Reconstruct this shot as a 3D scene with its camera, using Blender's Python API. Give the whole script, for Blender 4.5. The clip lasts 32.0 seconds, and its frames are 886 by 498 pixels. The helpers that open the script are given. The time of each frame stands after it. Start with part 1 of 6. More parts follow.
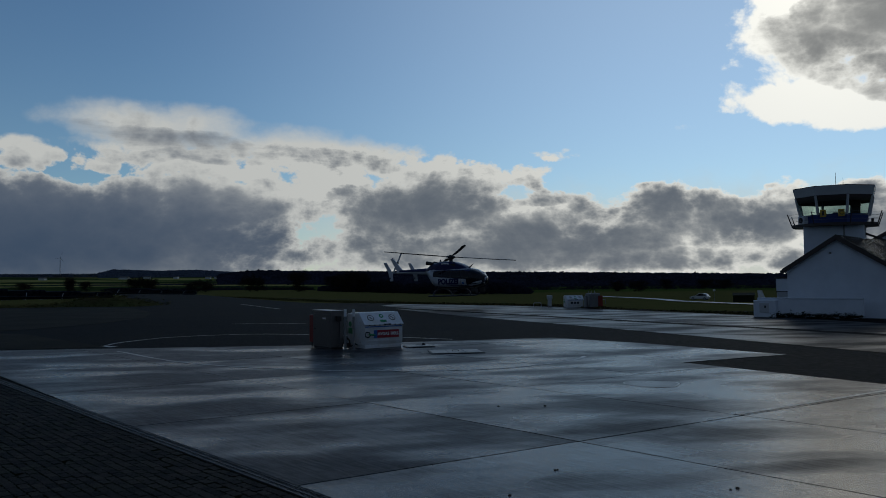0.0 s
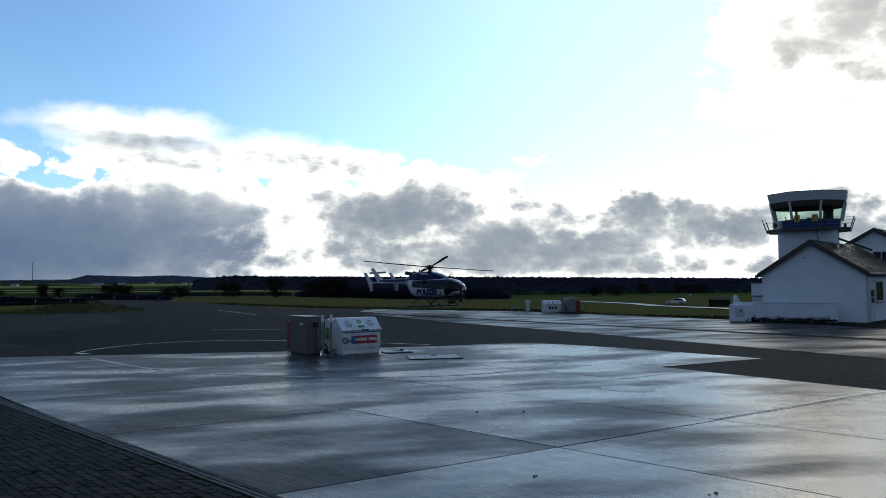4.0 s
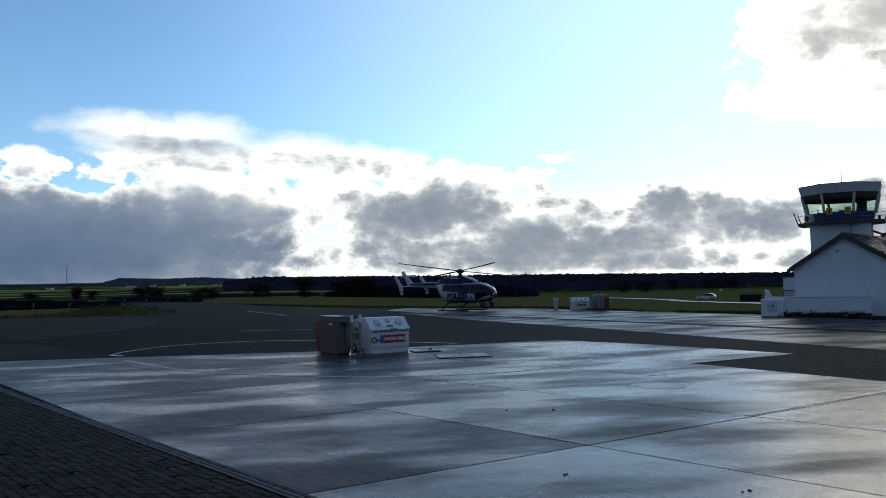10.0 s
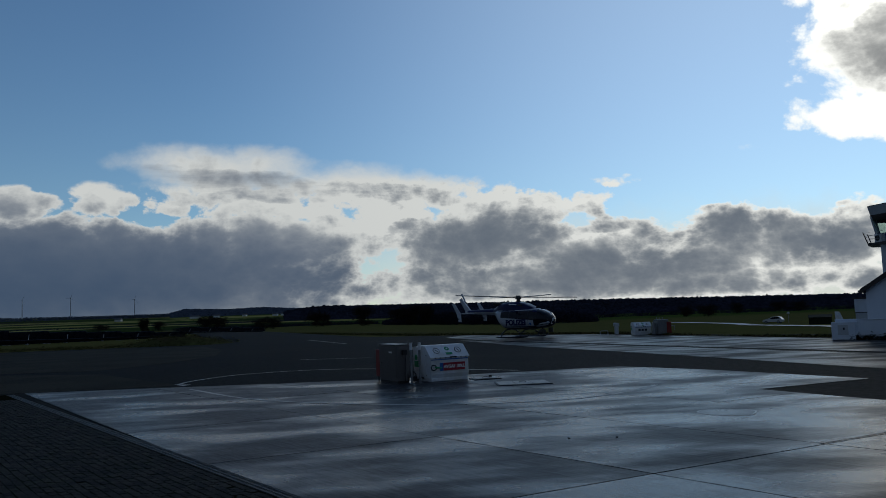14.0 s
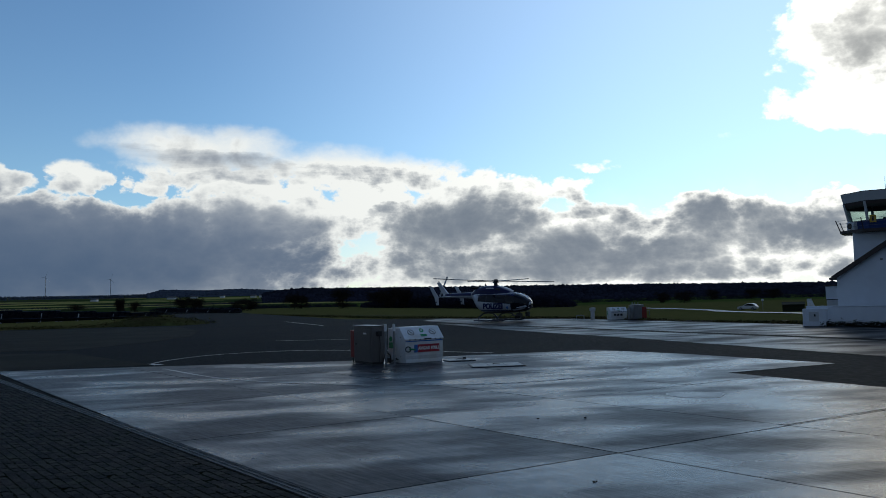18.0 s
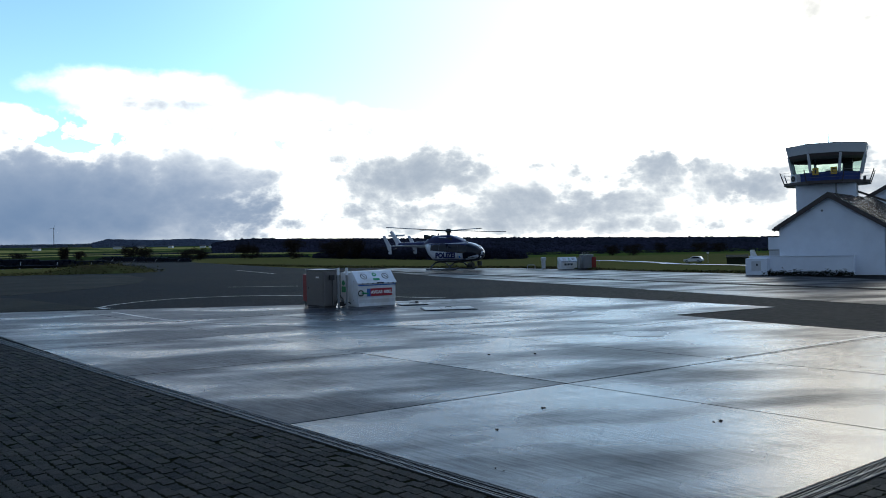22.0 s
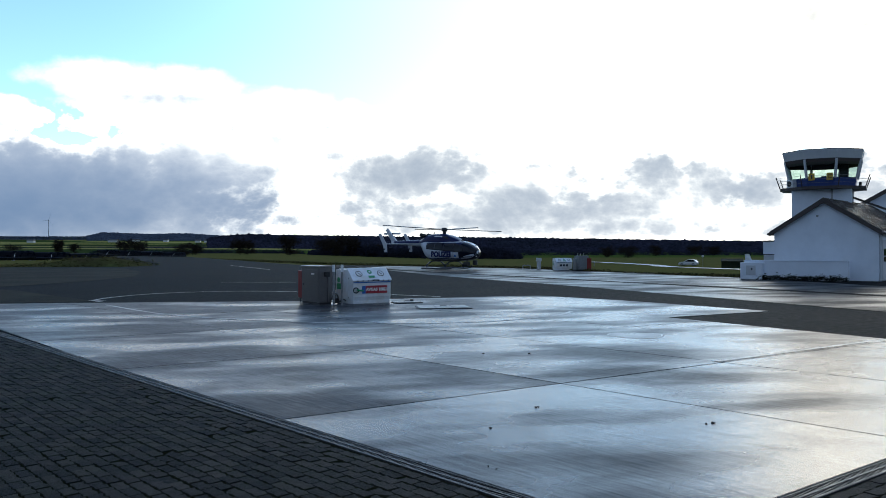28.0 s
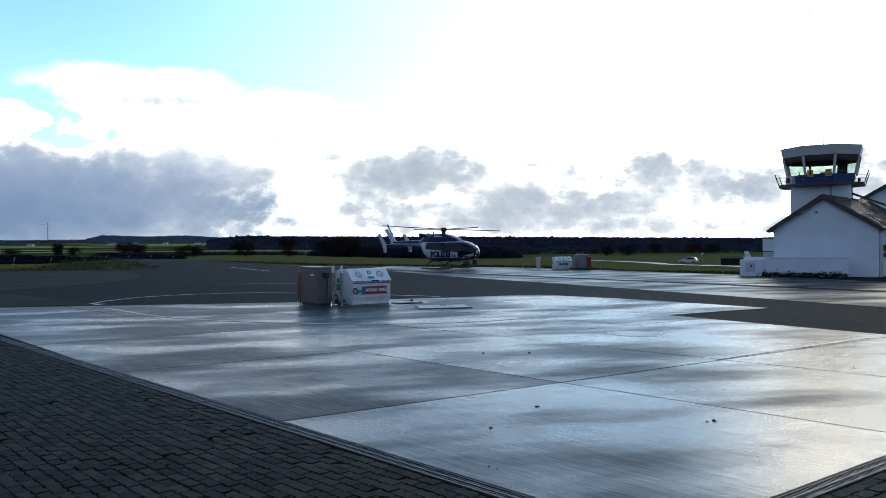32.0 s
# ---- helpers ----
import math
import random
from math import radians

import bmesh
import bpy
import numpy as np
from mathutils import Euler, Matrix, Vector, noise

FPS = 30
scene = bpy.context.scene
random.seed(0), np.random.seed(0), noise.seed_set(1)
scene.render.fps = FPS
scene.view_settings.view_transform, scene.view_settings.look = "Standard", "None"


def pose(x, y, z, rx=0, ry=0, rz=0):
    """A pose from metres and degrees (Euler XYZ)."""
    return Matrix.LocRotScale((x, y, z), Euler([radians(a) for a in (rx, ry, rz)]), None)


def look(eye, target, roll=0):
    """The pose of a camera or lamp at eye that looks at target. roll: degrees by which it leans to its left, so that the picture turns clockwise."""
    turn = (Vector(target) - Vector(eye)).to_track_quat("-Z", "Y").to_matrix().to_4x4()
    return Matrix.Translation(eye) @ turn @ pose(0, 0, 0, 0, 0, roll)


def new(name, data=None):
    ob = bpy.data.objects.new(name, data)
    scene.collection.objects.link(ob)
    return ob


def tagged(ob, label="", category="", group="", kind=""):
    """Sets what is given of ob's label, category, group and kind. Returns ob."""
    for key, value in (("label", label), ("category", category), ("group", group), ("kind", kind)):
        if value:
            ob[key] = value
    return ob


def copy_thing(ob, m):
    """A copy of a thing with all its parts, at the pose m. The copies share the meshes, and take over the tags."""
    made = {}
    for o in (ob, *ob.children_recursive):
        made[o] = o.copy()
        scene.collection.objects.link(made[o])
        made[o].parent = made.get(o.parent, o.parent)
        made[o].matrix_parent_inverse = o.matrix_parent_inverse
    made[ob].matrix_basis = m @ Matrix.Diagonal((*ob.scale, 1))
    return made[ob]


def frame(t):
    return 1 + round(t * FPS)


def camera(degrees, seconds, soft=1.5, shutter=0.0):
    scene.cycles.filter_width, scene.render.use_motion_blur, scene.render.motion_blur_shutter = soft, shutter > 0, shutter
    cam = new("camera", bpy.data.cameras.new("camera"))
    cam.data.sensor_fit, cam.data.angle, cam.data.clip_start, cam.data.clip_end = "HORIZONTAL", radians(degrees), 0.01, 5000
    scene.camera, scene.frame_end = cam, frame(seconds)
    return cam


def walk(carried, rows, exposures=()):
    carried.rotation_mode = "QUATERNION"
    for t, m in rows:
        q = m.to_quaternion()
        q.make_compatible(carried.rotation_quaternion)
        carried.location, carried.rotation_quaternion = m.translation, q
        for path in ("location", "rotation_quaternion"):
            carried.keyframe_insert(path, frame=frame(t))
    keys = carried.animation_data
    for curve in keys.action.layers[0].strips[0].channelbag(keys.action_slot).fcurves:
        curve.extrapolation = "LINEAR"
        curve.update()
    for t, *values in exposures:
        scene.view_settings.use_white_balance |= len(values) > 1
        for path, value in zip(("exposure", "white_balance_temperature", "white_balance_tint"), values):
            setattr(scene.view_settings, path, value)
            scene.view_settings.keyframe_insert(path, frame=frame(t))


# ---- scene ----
cam = camera(58.5, 32.0, soft=0.9)

PATH = [
    (0.0, pose(-0.07, 0.05, 2.05, 92.38, 0.58, 0.68)),
    (0.5, pose(-0.06, 0.08, 2.05, 92.55, 0.81, 0.72)),
    (1.0, pose(-0.07, 0.11, 2.05, 92.42, 0.93, 0.63)),
    (1.5, pose(-0.08, 0.14, 2.04, 92.29, 1.05, 0.46)),
    (2.0, pose(-0.08, 0.14, 2.03, 92.25, 0.97, 0.25)),
    (2.5, pose(-0.08, 0.14, 2.04, 92.24, 0.98, 0.00)),
    (3.0, pose(-0.07, 0.13, 2.04, 92.48, 0.98, -0.33)),
    (3.5, pose(-0.07, 0.12, 2.05, 92.69, 0.87, -0.66)),
    (4.0, pose(-0.07, 0.12, 2.05, 92.74, 0.70, -0.90)),
    (4.5, pose(-0.08, 0.16, 2.04, 92.49, 0.67, -1.13)),
    (6.5, pose(-0.08, 0.12, 2.05, 92.06, 1.01, -1.32)),
    (7.0, pose(-0.07, 0.12, 2.04, 92.12, 1.07, -1.23)),
    (7.5, pose(-0.08, 0.11, 2.04, 92.00, 0.95, -1.13)),
    (8.0, pose(-0.08, 0.11, 2.06, 91.90, 0.83, -0.84)),
    (8.5, pose(-0.08, 0.10, 2.06, 91.95, 0.85, -0.26)),
    (9.0, pose(-0.07, 0.10, 2.05, 92.01, 1.06, 0.13)),
    (9.5, pose(-0.08, 0.09, 2.06, 92.26, 1.19, 0.43)),
    (10.0, pose(-0.07, 0.10, 2.06, 92.66, 1.44, 1.10)),
    (10.5, pose(-0.08, 0.08, 2.08, 92.92, 2.09, 1.76)),
    (11.0, pose(-0.07, 0.06, 2.08, 93.56, 2.78, 2.37)),
    (11.5, pose(-0.07, 0.05, 2.09, 93.94, 2.97, 2.66)),
    (12.0, pose(-0.06, 0.09, 2.08, 94.29, 2.85, 2.84)),
    (12.5, pose(-0.07, 0.09, 2.08, 94.47, 2.71, 3.23)),
    (13.0, pose(-0.09, 0.05, 2.07, 95.06, 2.46, 3.65)),
    (13.5, pose(-0.08, 0.02, 2.06, 94.98, 2.22, 4.26)),
    (14.0, pose(-0.09, 0.03, 2.07, 94.73, 2.20, 5.28)),
    (14.5, pose(-0.09, -0.01, 2.06, 94.50, 2.35, 5.82)),
    (16.5, pose(-0.14, 0.20, 2.04, 94.11, 2.19, 6.47)),
    (17.0, pose(-0.12, 0.22, 2.04, 94.00, 2.03, 6.72)),
    (17.5, pose(-0.09, 0.17, 2.03, 93.83, 1.95, 6.88)),
    (17.6, pose(-0.07, 0.14, 2.03, 93.76, 1.88, 6.88)),
    (17.7, pose(-0.04, 0.12, 2.02, 93.70, 1.80, 6.51)),
    (17.8, pose(-0.02, 0.10, 2.02, 93.64, 1.73, 5.26)),
    (17.9, pose(0.01, 0.07, 2.02, 93.57, 1.66, 3.98)),
    (18.0, pose(0.03, 0.05, 2.01, 93.51, 1.58, 3.76)),
    (18.5, pose(0.04, -0.01, 2.00, 93.14, 1.59, 3.49)),
    (19.0, pose(0.04, -0.04, 1.95, 92.62, 1.63, 3.41)),
    (19.5, pose(0.03, -0.04, 1.88, 92.41, 1.31, 2.91)),
    (20.0, pose(0.03, -0.06, 1.83, 92.11, 1.31, 2.45)),
    (20.5, pose(0.03, -0.06, 1.79, 91.67, 1.42, 1.45)),
    (21.0, pose(0.01, 0.02, 1.78, 91.18, 1.36, 0.74)),
    (21.5, pose(0.01, 0.00, 1.78, 90.55, 1.29, 0.53)),
    (22.0, pose(0.01, 0.01, 1.78, 89.95, 1.16, 0.32)),
    (22.5, pose(0.01, 0.01, 1.77, 89.57, 1.12, 0.14)),
    (23.0, pose(0.01, 0.02, 1.77, 89.26, 0.91, 0.01)),
    (23.5, pose(0.01, 0.02, 1.78, 89.02, 0.75, -0.06)),
    (24.0, pose(0.01, 0.04, 1.77, 89.04, 0.66, -0.13)),
    (24.5, pose(0.01, 0.04, 1.77, 89.18, 0.50, -0.23)),
    (25.0, pose(0.01, 0.04, 1.77, 89.34, 0.38, -0.18)),
    (25.5, pose(0.01, 0.04, 1.77, 89.55, 0.27, -0.12)),
    (27.5, pose(0.01, 0.01, 1.77, 89.64, -0.13, -0.02)),
    (28.0, pose(0.00, -0.00, 1.77, 89.87, 0.16, 0.00)),
    (28.5, pose(0.01, -0.04, 1.78, 89.89, 0.40, -0.03)),
    (29.0, pose(0.01, 0.02, 1.77, 90.16, 0.61, -0.19)),
    (29.5, pose(0.02, 0.04, 1.76, 90.30, 0.93, -0.22)),
    (30.0, pose(0.01, 0.01, 1.77, 90.17, 0.95, -0.19)),
    (30.5, pose(0.01, 0.02, 1.77, 90.05, 0.77, -0.16)),
    (31.0, pose(0.01, 0.01, 1.77, 89.95, 0.73, -0.13)),
    (31.5, pose(0.01, 0.02, 1.77, 89.93, 0.71, -0.10)),
    (32.0, pose(0.01, 0.02, 1.77, 89.86, 0.70, -0.03)),
]
EXPOSURES = [(0.0, -0.5, 6420, 7.0), (0.5, 0.15, 6380, 7.0), (1.0, 0.85, 6480, 7.0), (1.5, 1.15, 6560, 7.0), (2.0, 1.15, 6560, 7.0), (3.0, 0.95, 6540, 7.0), (4.0, 0.84, 6540, 7.0), (9.0, 0.88, 6540, 7.0), (9.5, 0.75, 6540, 7.0), (10.0, 0.7, 6480, 7.0), (10.5, 0.4, 6420, 7.0), (11.0, 0.08, 6360, 7.0), (12.0, -0.2, 6340, 7.0), (13.0, -0.42, 6340, 7.0), (14.0, -0.25, 6340, 7.0), (16.5, -0.15, 6340, 7.0), (17.0, -0.05, 6340, 7.0), (18.0, 0.3, 6400, 7.0), (19.0, 0.72, 6480, 7.0), (20.0, 1.0, 6540, 7.0), (21.0, 1.22, 6580, 7.0), (23.0, 1.52, 6620, 7.0), (32.0, 1.55, 6620, 7.0)]
walk(cam, PATH, EXPOSURES)

SUN_AZ, SUN_EL = 27.0, 21.0


# ---- world: clear blue sky with banks of backlit cloud ----
def build_sky():
    world = bpy.data.worlds.new("sky")
    scene.world = world
    world.use_nodes = True
    nt = world.node_tree
    N, L = nt.nodes, nt.links

    def put(sock, v):
        if hasattr(v, "links"):
            L.new(v, sock)
        else:
            sock.default_value = v

    def m(op, a, b=0.0, c=0.0):
        n = N.new("ShaderNodeMath")
        n.operation = op
        put(n.inputs[0], a), put(n.inputs[1], b), put(n.inputs[2], c)
        return n.outputs[0]

    def step(x, lo, hi):
        n = N.new("ShaderNodeMapRange")
        n.interpolation_type = "SMOOTHSTEP"
        put(n.inputs["Value"], x)
        put(n.inputs["From Min"], lo), put(n.inputs["From Max"], hi)
        return n.outputs[0]

    def mix(f, a, b, kind="MIX"):
        n = N.new("ShaderNodeMix")
        n.data_type, n.blend_type = "RGBA", kind
        put(n.inputs[0], f), put(n.inputs[6], a), put(n.inputs[7], b)
        return n.outputs[2]

    co = N.new("ShaderNodeTexCoord").outputs["Generated"]
    xyz = N.new("ShaderNodeSeparateXYZ")
    L.new(co, xyz.inputs[0])
    x, y, z = xyz.outputs

    def fbm(scale, detail, rough, stretch=1.7, off=0.0):
        mp = N.new("ShaderNodeMapping")
        mp.inputs["Scale"].default_value = (1, 1, stretch)
        mp.inputs["Location"].default_value = (off, off * 0.7, off * 1.3)
        L.new(co, mp.inputs[0])
        n = N.new("ShaderNodeTexNoise")
        n.inputs["Scale"].default_value, n.inputs["Detail"].default_value, n.inputs["Roughness"].default_value = scale, detail, rough
        L.new(mp.outputs[0], n.inputs["Vector"])
        return m("SUBTRACT", n.outputs["Fac"], 0.5)

    az0 = m("MULTIPLY", m("ARCTAN2", x, y), 57.2958)
    el0 = m("MULTIPLY", m("ARCSINE", m("MINIMUM", m("MAXIMUM", z, -1.0), 1.0)), 57.2958)
    warp_a, warp_e = fbm(11, 6, 0.55), fbm(11, 6, 0.55, 1.7, 7.3)
    az = m("ADD", az0, m("MULTIPLY", warp_a, 5.0))
    el = m("ADD", el0, m("MULTIPLY", warp_e, 2.2))

    def heads(scale, detail, seed, stretch):
        """Rounded heads of cumulus, swelling out between narrow creases."""
        mp = N.new("ShaderNodeMapping")
        mp.inputs["Scale"].default_value, mp.inputs["Location"].default_value = (1, 1, stretch), (seed, seed, seed)
        L.new(mix(0.03, co, N.new("ShaderNodeTexNoise").outputs["Color"], "LINEAR_LIGHT"), mp.inputs[0])
        n = N.new("ShaderNodeTexVoronoi")
        n.feature = "SMOOTH_F1"
        for key, val in (("Scale", scale), ("Detail", detail), ("Roughness", 0.58), ("Smoothness", 0.25)):
            n.inputs[key].default_value = val
        L.new(mp.outputs[0], n.inputs["Vector"])
        return m("SUBTRACT", 0.86, n.outputs["Distance"])

    puffs = m("ADD", m("MULTIPLY", heads(21, 4, 0.0, 1.3), 0.75), m("MULTIPLY", fbm(40, 8, 0.58, 1.5, 3.1), 0.5))
    big = fbm(7, 6, 0.55, 2.6, 11.0)
    lumps = fbm(16, 6, 0.6, 2.2, 5.0)
    streaks = fbm(9, 7, 0.6, 7.0, 9.0)

    def blob(a, e, ra, re, peak, lean=0.0):
        da = m("SUBTRACT", az, a)
        de = m("SUBTRACT", m("SUBTRACT", el, e), m("MULTIPLY", da, lean))
        r = m("ADD", m("POWER", m("ABSOLUTE", m("DIVIDE", da, ra)), 2.0), m("POWER", m("ABSOLUTE", m("DIVIDE", de, re)), 2.0))
        r = m("SUBTRACT", 1.0, r)
        return m("ADD", m("MULTIPLY", m("MAXIMUM", r, 0.0), peak), m("MAXIMUM", m("MINIMUM", r, 0.0), -1.0))

    def pile(rows):
        d = None
        for row in rows:
            b = blob(*row)
            d = b if d is None else m("SMOOTH_MAX", d, b, 0.12)
        return d

    # azimuth, elevation, half width, half height (degrees), thickness, lean
    bank = pile([
        (-20.5, 10.7, 8.4, 2.1, 0.7, -0.06), (-22.0, 9.1, 6.0, 1.3, 0.6), (-10.5, 9.0, 11.0, 2.3, 0.7, -0.05), (-1.0, 7.3, 9.0, 2.0, 0.8), (7.2, 8.9, 2.9, 0.55, 0.4, -0.04),
        (-29.0, 8.4, 2.4, 1.2, 0.8), (-24.4, 8.1, 2.2, 0.9, 0.7), (-34.5, 7.8, 4.0, 1.3, 0.7), (-17.0, 8.0, 7.0, 1.5, 0.8),
        (-36.0, 2.5, 28.0, 5.2, 2.3), (-18.0, 5.0, 11.0, 3.2, 1.2), (-3.0, 5.3, 7.0, 3.1, 1.3), (5.0, 4.0, 9.0, 3.0, 1.3), (-8.5, 6.4, 6.0, 2.4, 1.0),
        (16.5, 4.0, 6.0, 3.1, 1.3), (25.0, 3.8, 8.0, 2.8, 1.2), (36.0, 4.0, 8.0, 3.0, 1.2), (8.0, 2.2, 24.0, 2.5, 1.2), (16.8, 10.5, 1.6, 0.4, 0.3)])
    # thick, grey hearts of the bank
    hearts = pile([
        (-40.0, 3.4, 31.0, 4.2, 1.6), (-16.5, 3.0, 8.0, 2.8, 0.8), (-1.8, 5.4, 5.6, 2.2, 1.0), (-6.2, 6.7, 1.9, 0.5, 0.5), (-4.6, 4.6, 2.6, 0.8, 0.6),
        (6.3, 3.1, 9.0, 2.0, 1.0), (16.2, 5.1, 3.6, 2.1, 1.1), (19.5, 3.5, 5.4, 1.5, 0.9), (22.0, 4.5, 3.0, 1.5, 0.8), (30.0, 4.2, 6.0, 2.0, 0.9), (8.0, 1.5, 17.0, 0.8, 0.55), (-2.0, 2.6, 6.0, 1.2, 0.5), (6.0, 6.3, 4.0, 0.8, 0.5), (11.5, 5.2, 2.4, 1.2, 0.4)])
    folds = pile([(-17.0, 9.5, 8.0, 0.8, 0.7, -0.10), (-22.5, 10.3, 4.5, 0.6, 0.6, -0.03), (-9.0, 8.9, 6.0, 0.6, 0.6, -0.05), (2.0, 7.9, 4.0, 0.45, 0.5), (-20.0, 8.7, 5.0, 0.5, 0.5)])
    tower = pile([(27.2, 17.4, 9.2, 6.6, 0.9), (26.0, 11.2, 8.0, 2.1, 0.9, -0.12), (35.0, 16.0, 8.0, 6.0, 1.2)])
    tower_heart = pile([(27.5, 13.9, 5.0, 1.9, 1.0, -0.35), (31.5, 17.0, 5.0, 2.6, 1.0), (25.0, 17.0, 1.6, 1.4, 0.4)])
    # unseen broken cloud round the rest of the sky, added dim to lower ambient
    d_rest = m("SUBTRACT", m("MULTIPLY", m("ADD", big, m("ADD", 0.26, m("MULTIPLY", puffs, 0.3))), m("MULTIPLY", step(m("ABSOLUTE", az0), 40, 62), m("MULTIPLY", step(el0, 70, 35), 5.0))), 0.15)
    billow = m("ADD", 0.4, m("MULTIPLY", step(az0, -18, -7), 0.7))
    calm = m("SUBTRACT", 1.0, m("MULTIPLY", m("MULTIPLY", step(el0, 8.7, 9.8), step(az0, 1, -8)), 0.7))
    d_bank = m("ADD", bank, m("MULTIPLY", calm, m("ADD", m("MULTIPLY", puffs, 0.85), m("MULTIPLY", lumps, 0.9))))
    d_tower = m("ADD", tower, m("ADD", m("MULTIPLY", puffs, 0.6), m("MULTIPLY", lumps, 0.4)))

    # closeness to the hidden sun
    sa, se = radians(SUN_AZ), radians(SUN_EL)
    dot = m("ADD", m("ADD", m("MULTIPLY", x, math.sin(sa) * math.cos(se)), m("MULTIPLY", y, math.cos(sa) * math.cos(se))), m("MULTIPLY", z, math.sin(se)))
    ang = m("MULTIPLY", m("ARCCOSINE", m("MINIMUM", dot, 0.99999)), 57.2958)
    near = m("POWER", step(ang, 48, 0), 1.6)
    glow = m("POWER", step(ang, 24, 0), 2.0)

    sky = N.new("ShaderNodeTexSky")
    sky.sky_type, sky.sun_disc = "NISHITA", False
    sky.sun_elevation, sky.sun_rotation = radians(SUN_EL), radians(SUN_AZ)
    sky.altitude, sky.air_density, sky.dust_density, sky.ozone_density = 200, 1.0, 0.0, 3.0
    blue = mix(1.0, sky.outputs[0], (0.75, 0.84, 0.90, 1), "MULTIPLY")
    veil = mix(step(ang, 50, 4), (0, 0, 0, 1), (2.95, 3.3, 3.5, 1))
    blue = mix(1.0, blue, veil, "ADD")
    # pale band of thin cloud low over the horizon
    low = m("MULTIPLY", step(m("ADD", el0, m("MULTIPLY", puffs, 2.0)), 7.5, 1.5), step(az0, -16, -4))
    blue = mix(m("MULTIPLY", low, 0.85), blue, (7.5, 7.6, 7.2, 1))

    def cloud(base, d, soft, lit, dark, depth):
        """Light dies away with the depth of cloud in front of the sun."""
        left = m("POWER", 0.10, m("MULTIPLY", m("MAXIMUM", depth, 0.0), step(d, 0.05, 0.8)))
        return mix(step(d, 0.0, soft), base, mix(left, dark, lit))

    relief = m("ADD", m("MULTIPLY", m("MULTIPLY", puffs, billow), 1.1), m("MULTIPLY", m("MULTIPLY", lumps, billow), 1.5))
    east = step(az0, -16, -4)
    folded = m("MULTIPLY", step(m("ADD", folds, m("MULTIPLY", streaks, 2.4)), -0.6, 1.1), 0.6)
    depth = m("ADD", m("MAXIMUM", m("MULTIPLY", m("ADD", hearts, m("SUBTRACT", 0.75, m("MULTIPLY", east, -0.1))), 0.78), folded), m("MULTIPLY", relief, 0.85))
    lit = mix(near, (7.2, 7.2, 7.0, 1), (13.0, 12.6, 11.7, 1))
    dark = mix(east, mix(step(el0, 7.0, 1.0), (0.8, 1.15, 1.8, 1), (0.5, 0.85, 1.5, 1)), (1.35, 1.62, 2.05, 1))
    far_depth = m("ADD", m("MULTIPLY", d_rest, 0.6), m("MULTIPLY", lumps, 0.5))
    out = cloud(blue, d_rest, 0.3, (1.35, 1.75, 2.5, 1), (0.5, 0.75, 1.2, 1), far_depth)
    t_depth = m("ADD", m("MULTIPLY", m("ADD", tower_heart, 0.8), 0.75), m("ADD", m("MULTIPLY", puffs, 0.5), m("MULTIPLY", lumps, 1.3)))
    out = cloud(out, d_tower, 0.3, mix(glow, (11.5, 11.4, 11.0, 1), (15.0, 14.5, 13.4, 1)), (2.6, 2.65, 2.7, 1), t_depth)
    out = cloud(out, d_bank, m("ADD", 0.22, m("MULTIPLY", step(el0, 8.5, 10.5), 0.5)), lit, dark, depth)
    L.new(out, N["Background"].inputs[0])
    N["Background"].inputs[1].default_value = 0.1


build_sky()
sun_lamp = new("sun", bpy.data.lights.new("sun", "SUN"))
sun_lamp.data.energy, sun_lamp.data.angle, sun_lamp.data.color = 0.1, radians(12), (1.0, 0.94, 0.84)
sun_lamp.matrix_basis = look((0, 0, 0), (-math.sin(radians(SUN_AZ)) * math.cos(radians(SUN_EL)), -math.cos(radians(SUN_AZ)) * math.cos(radians(SUN_EL)), -math.sin(radians(SUN_EL))))


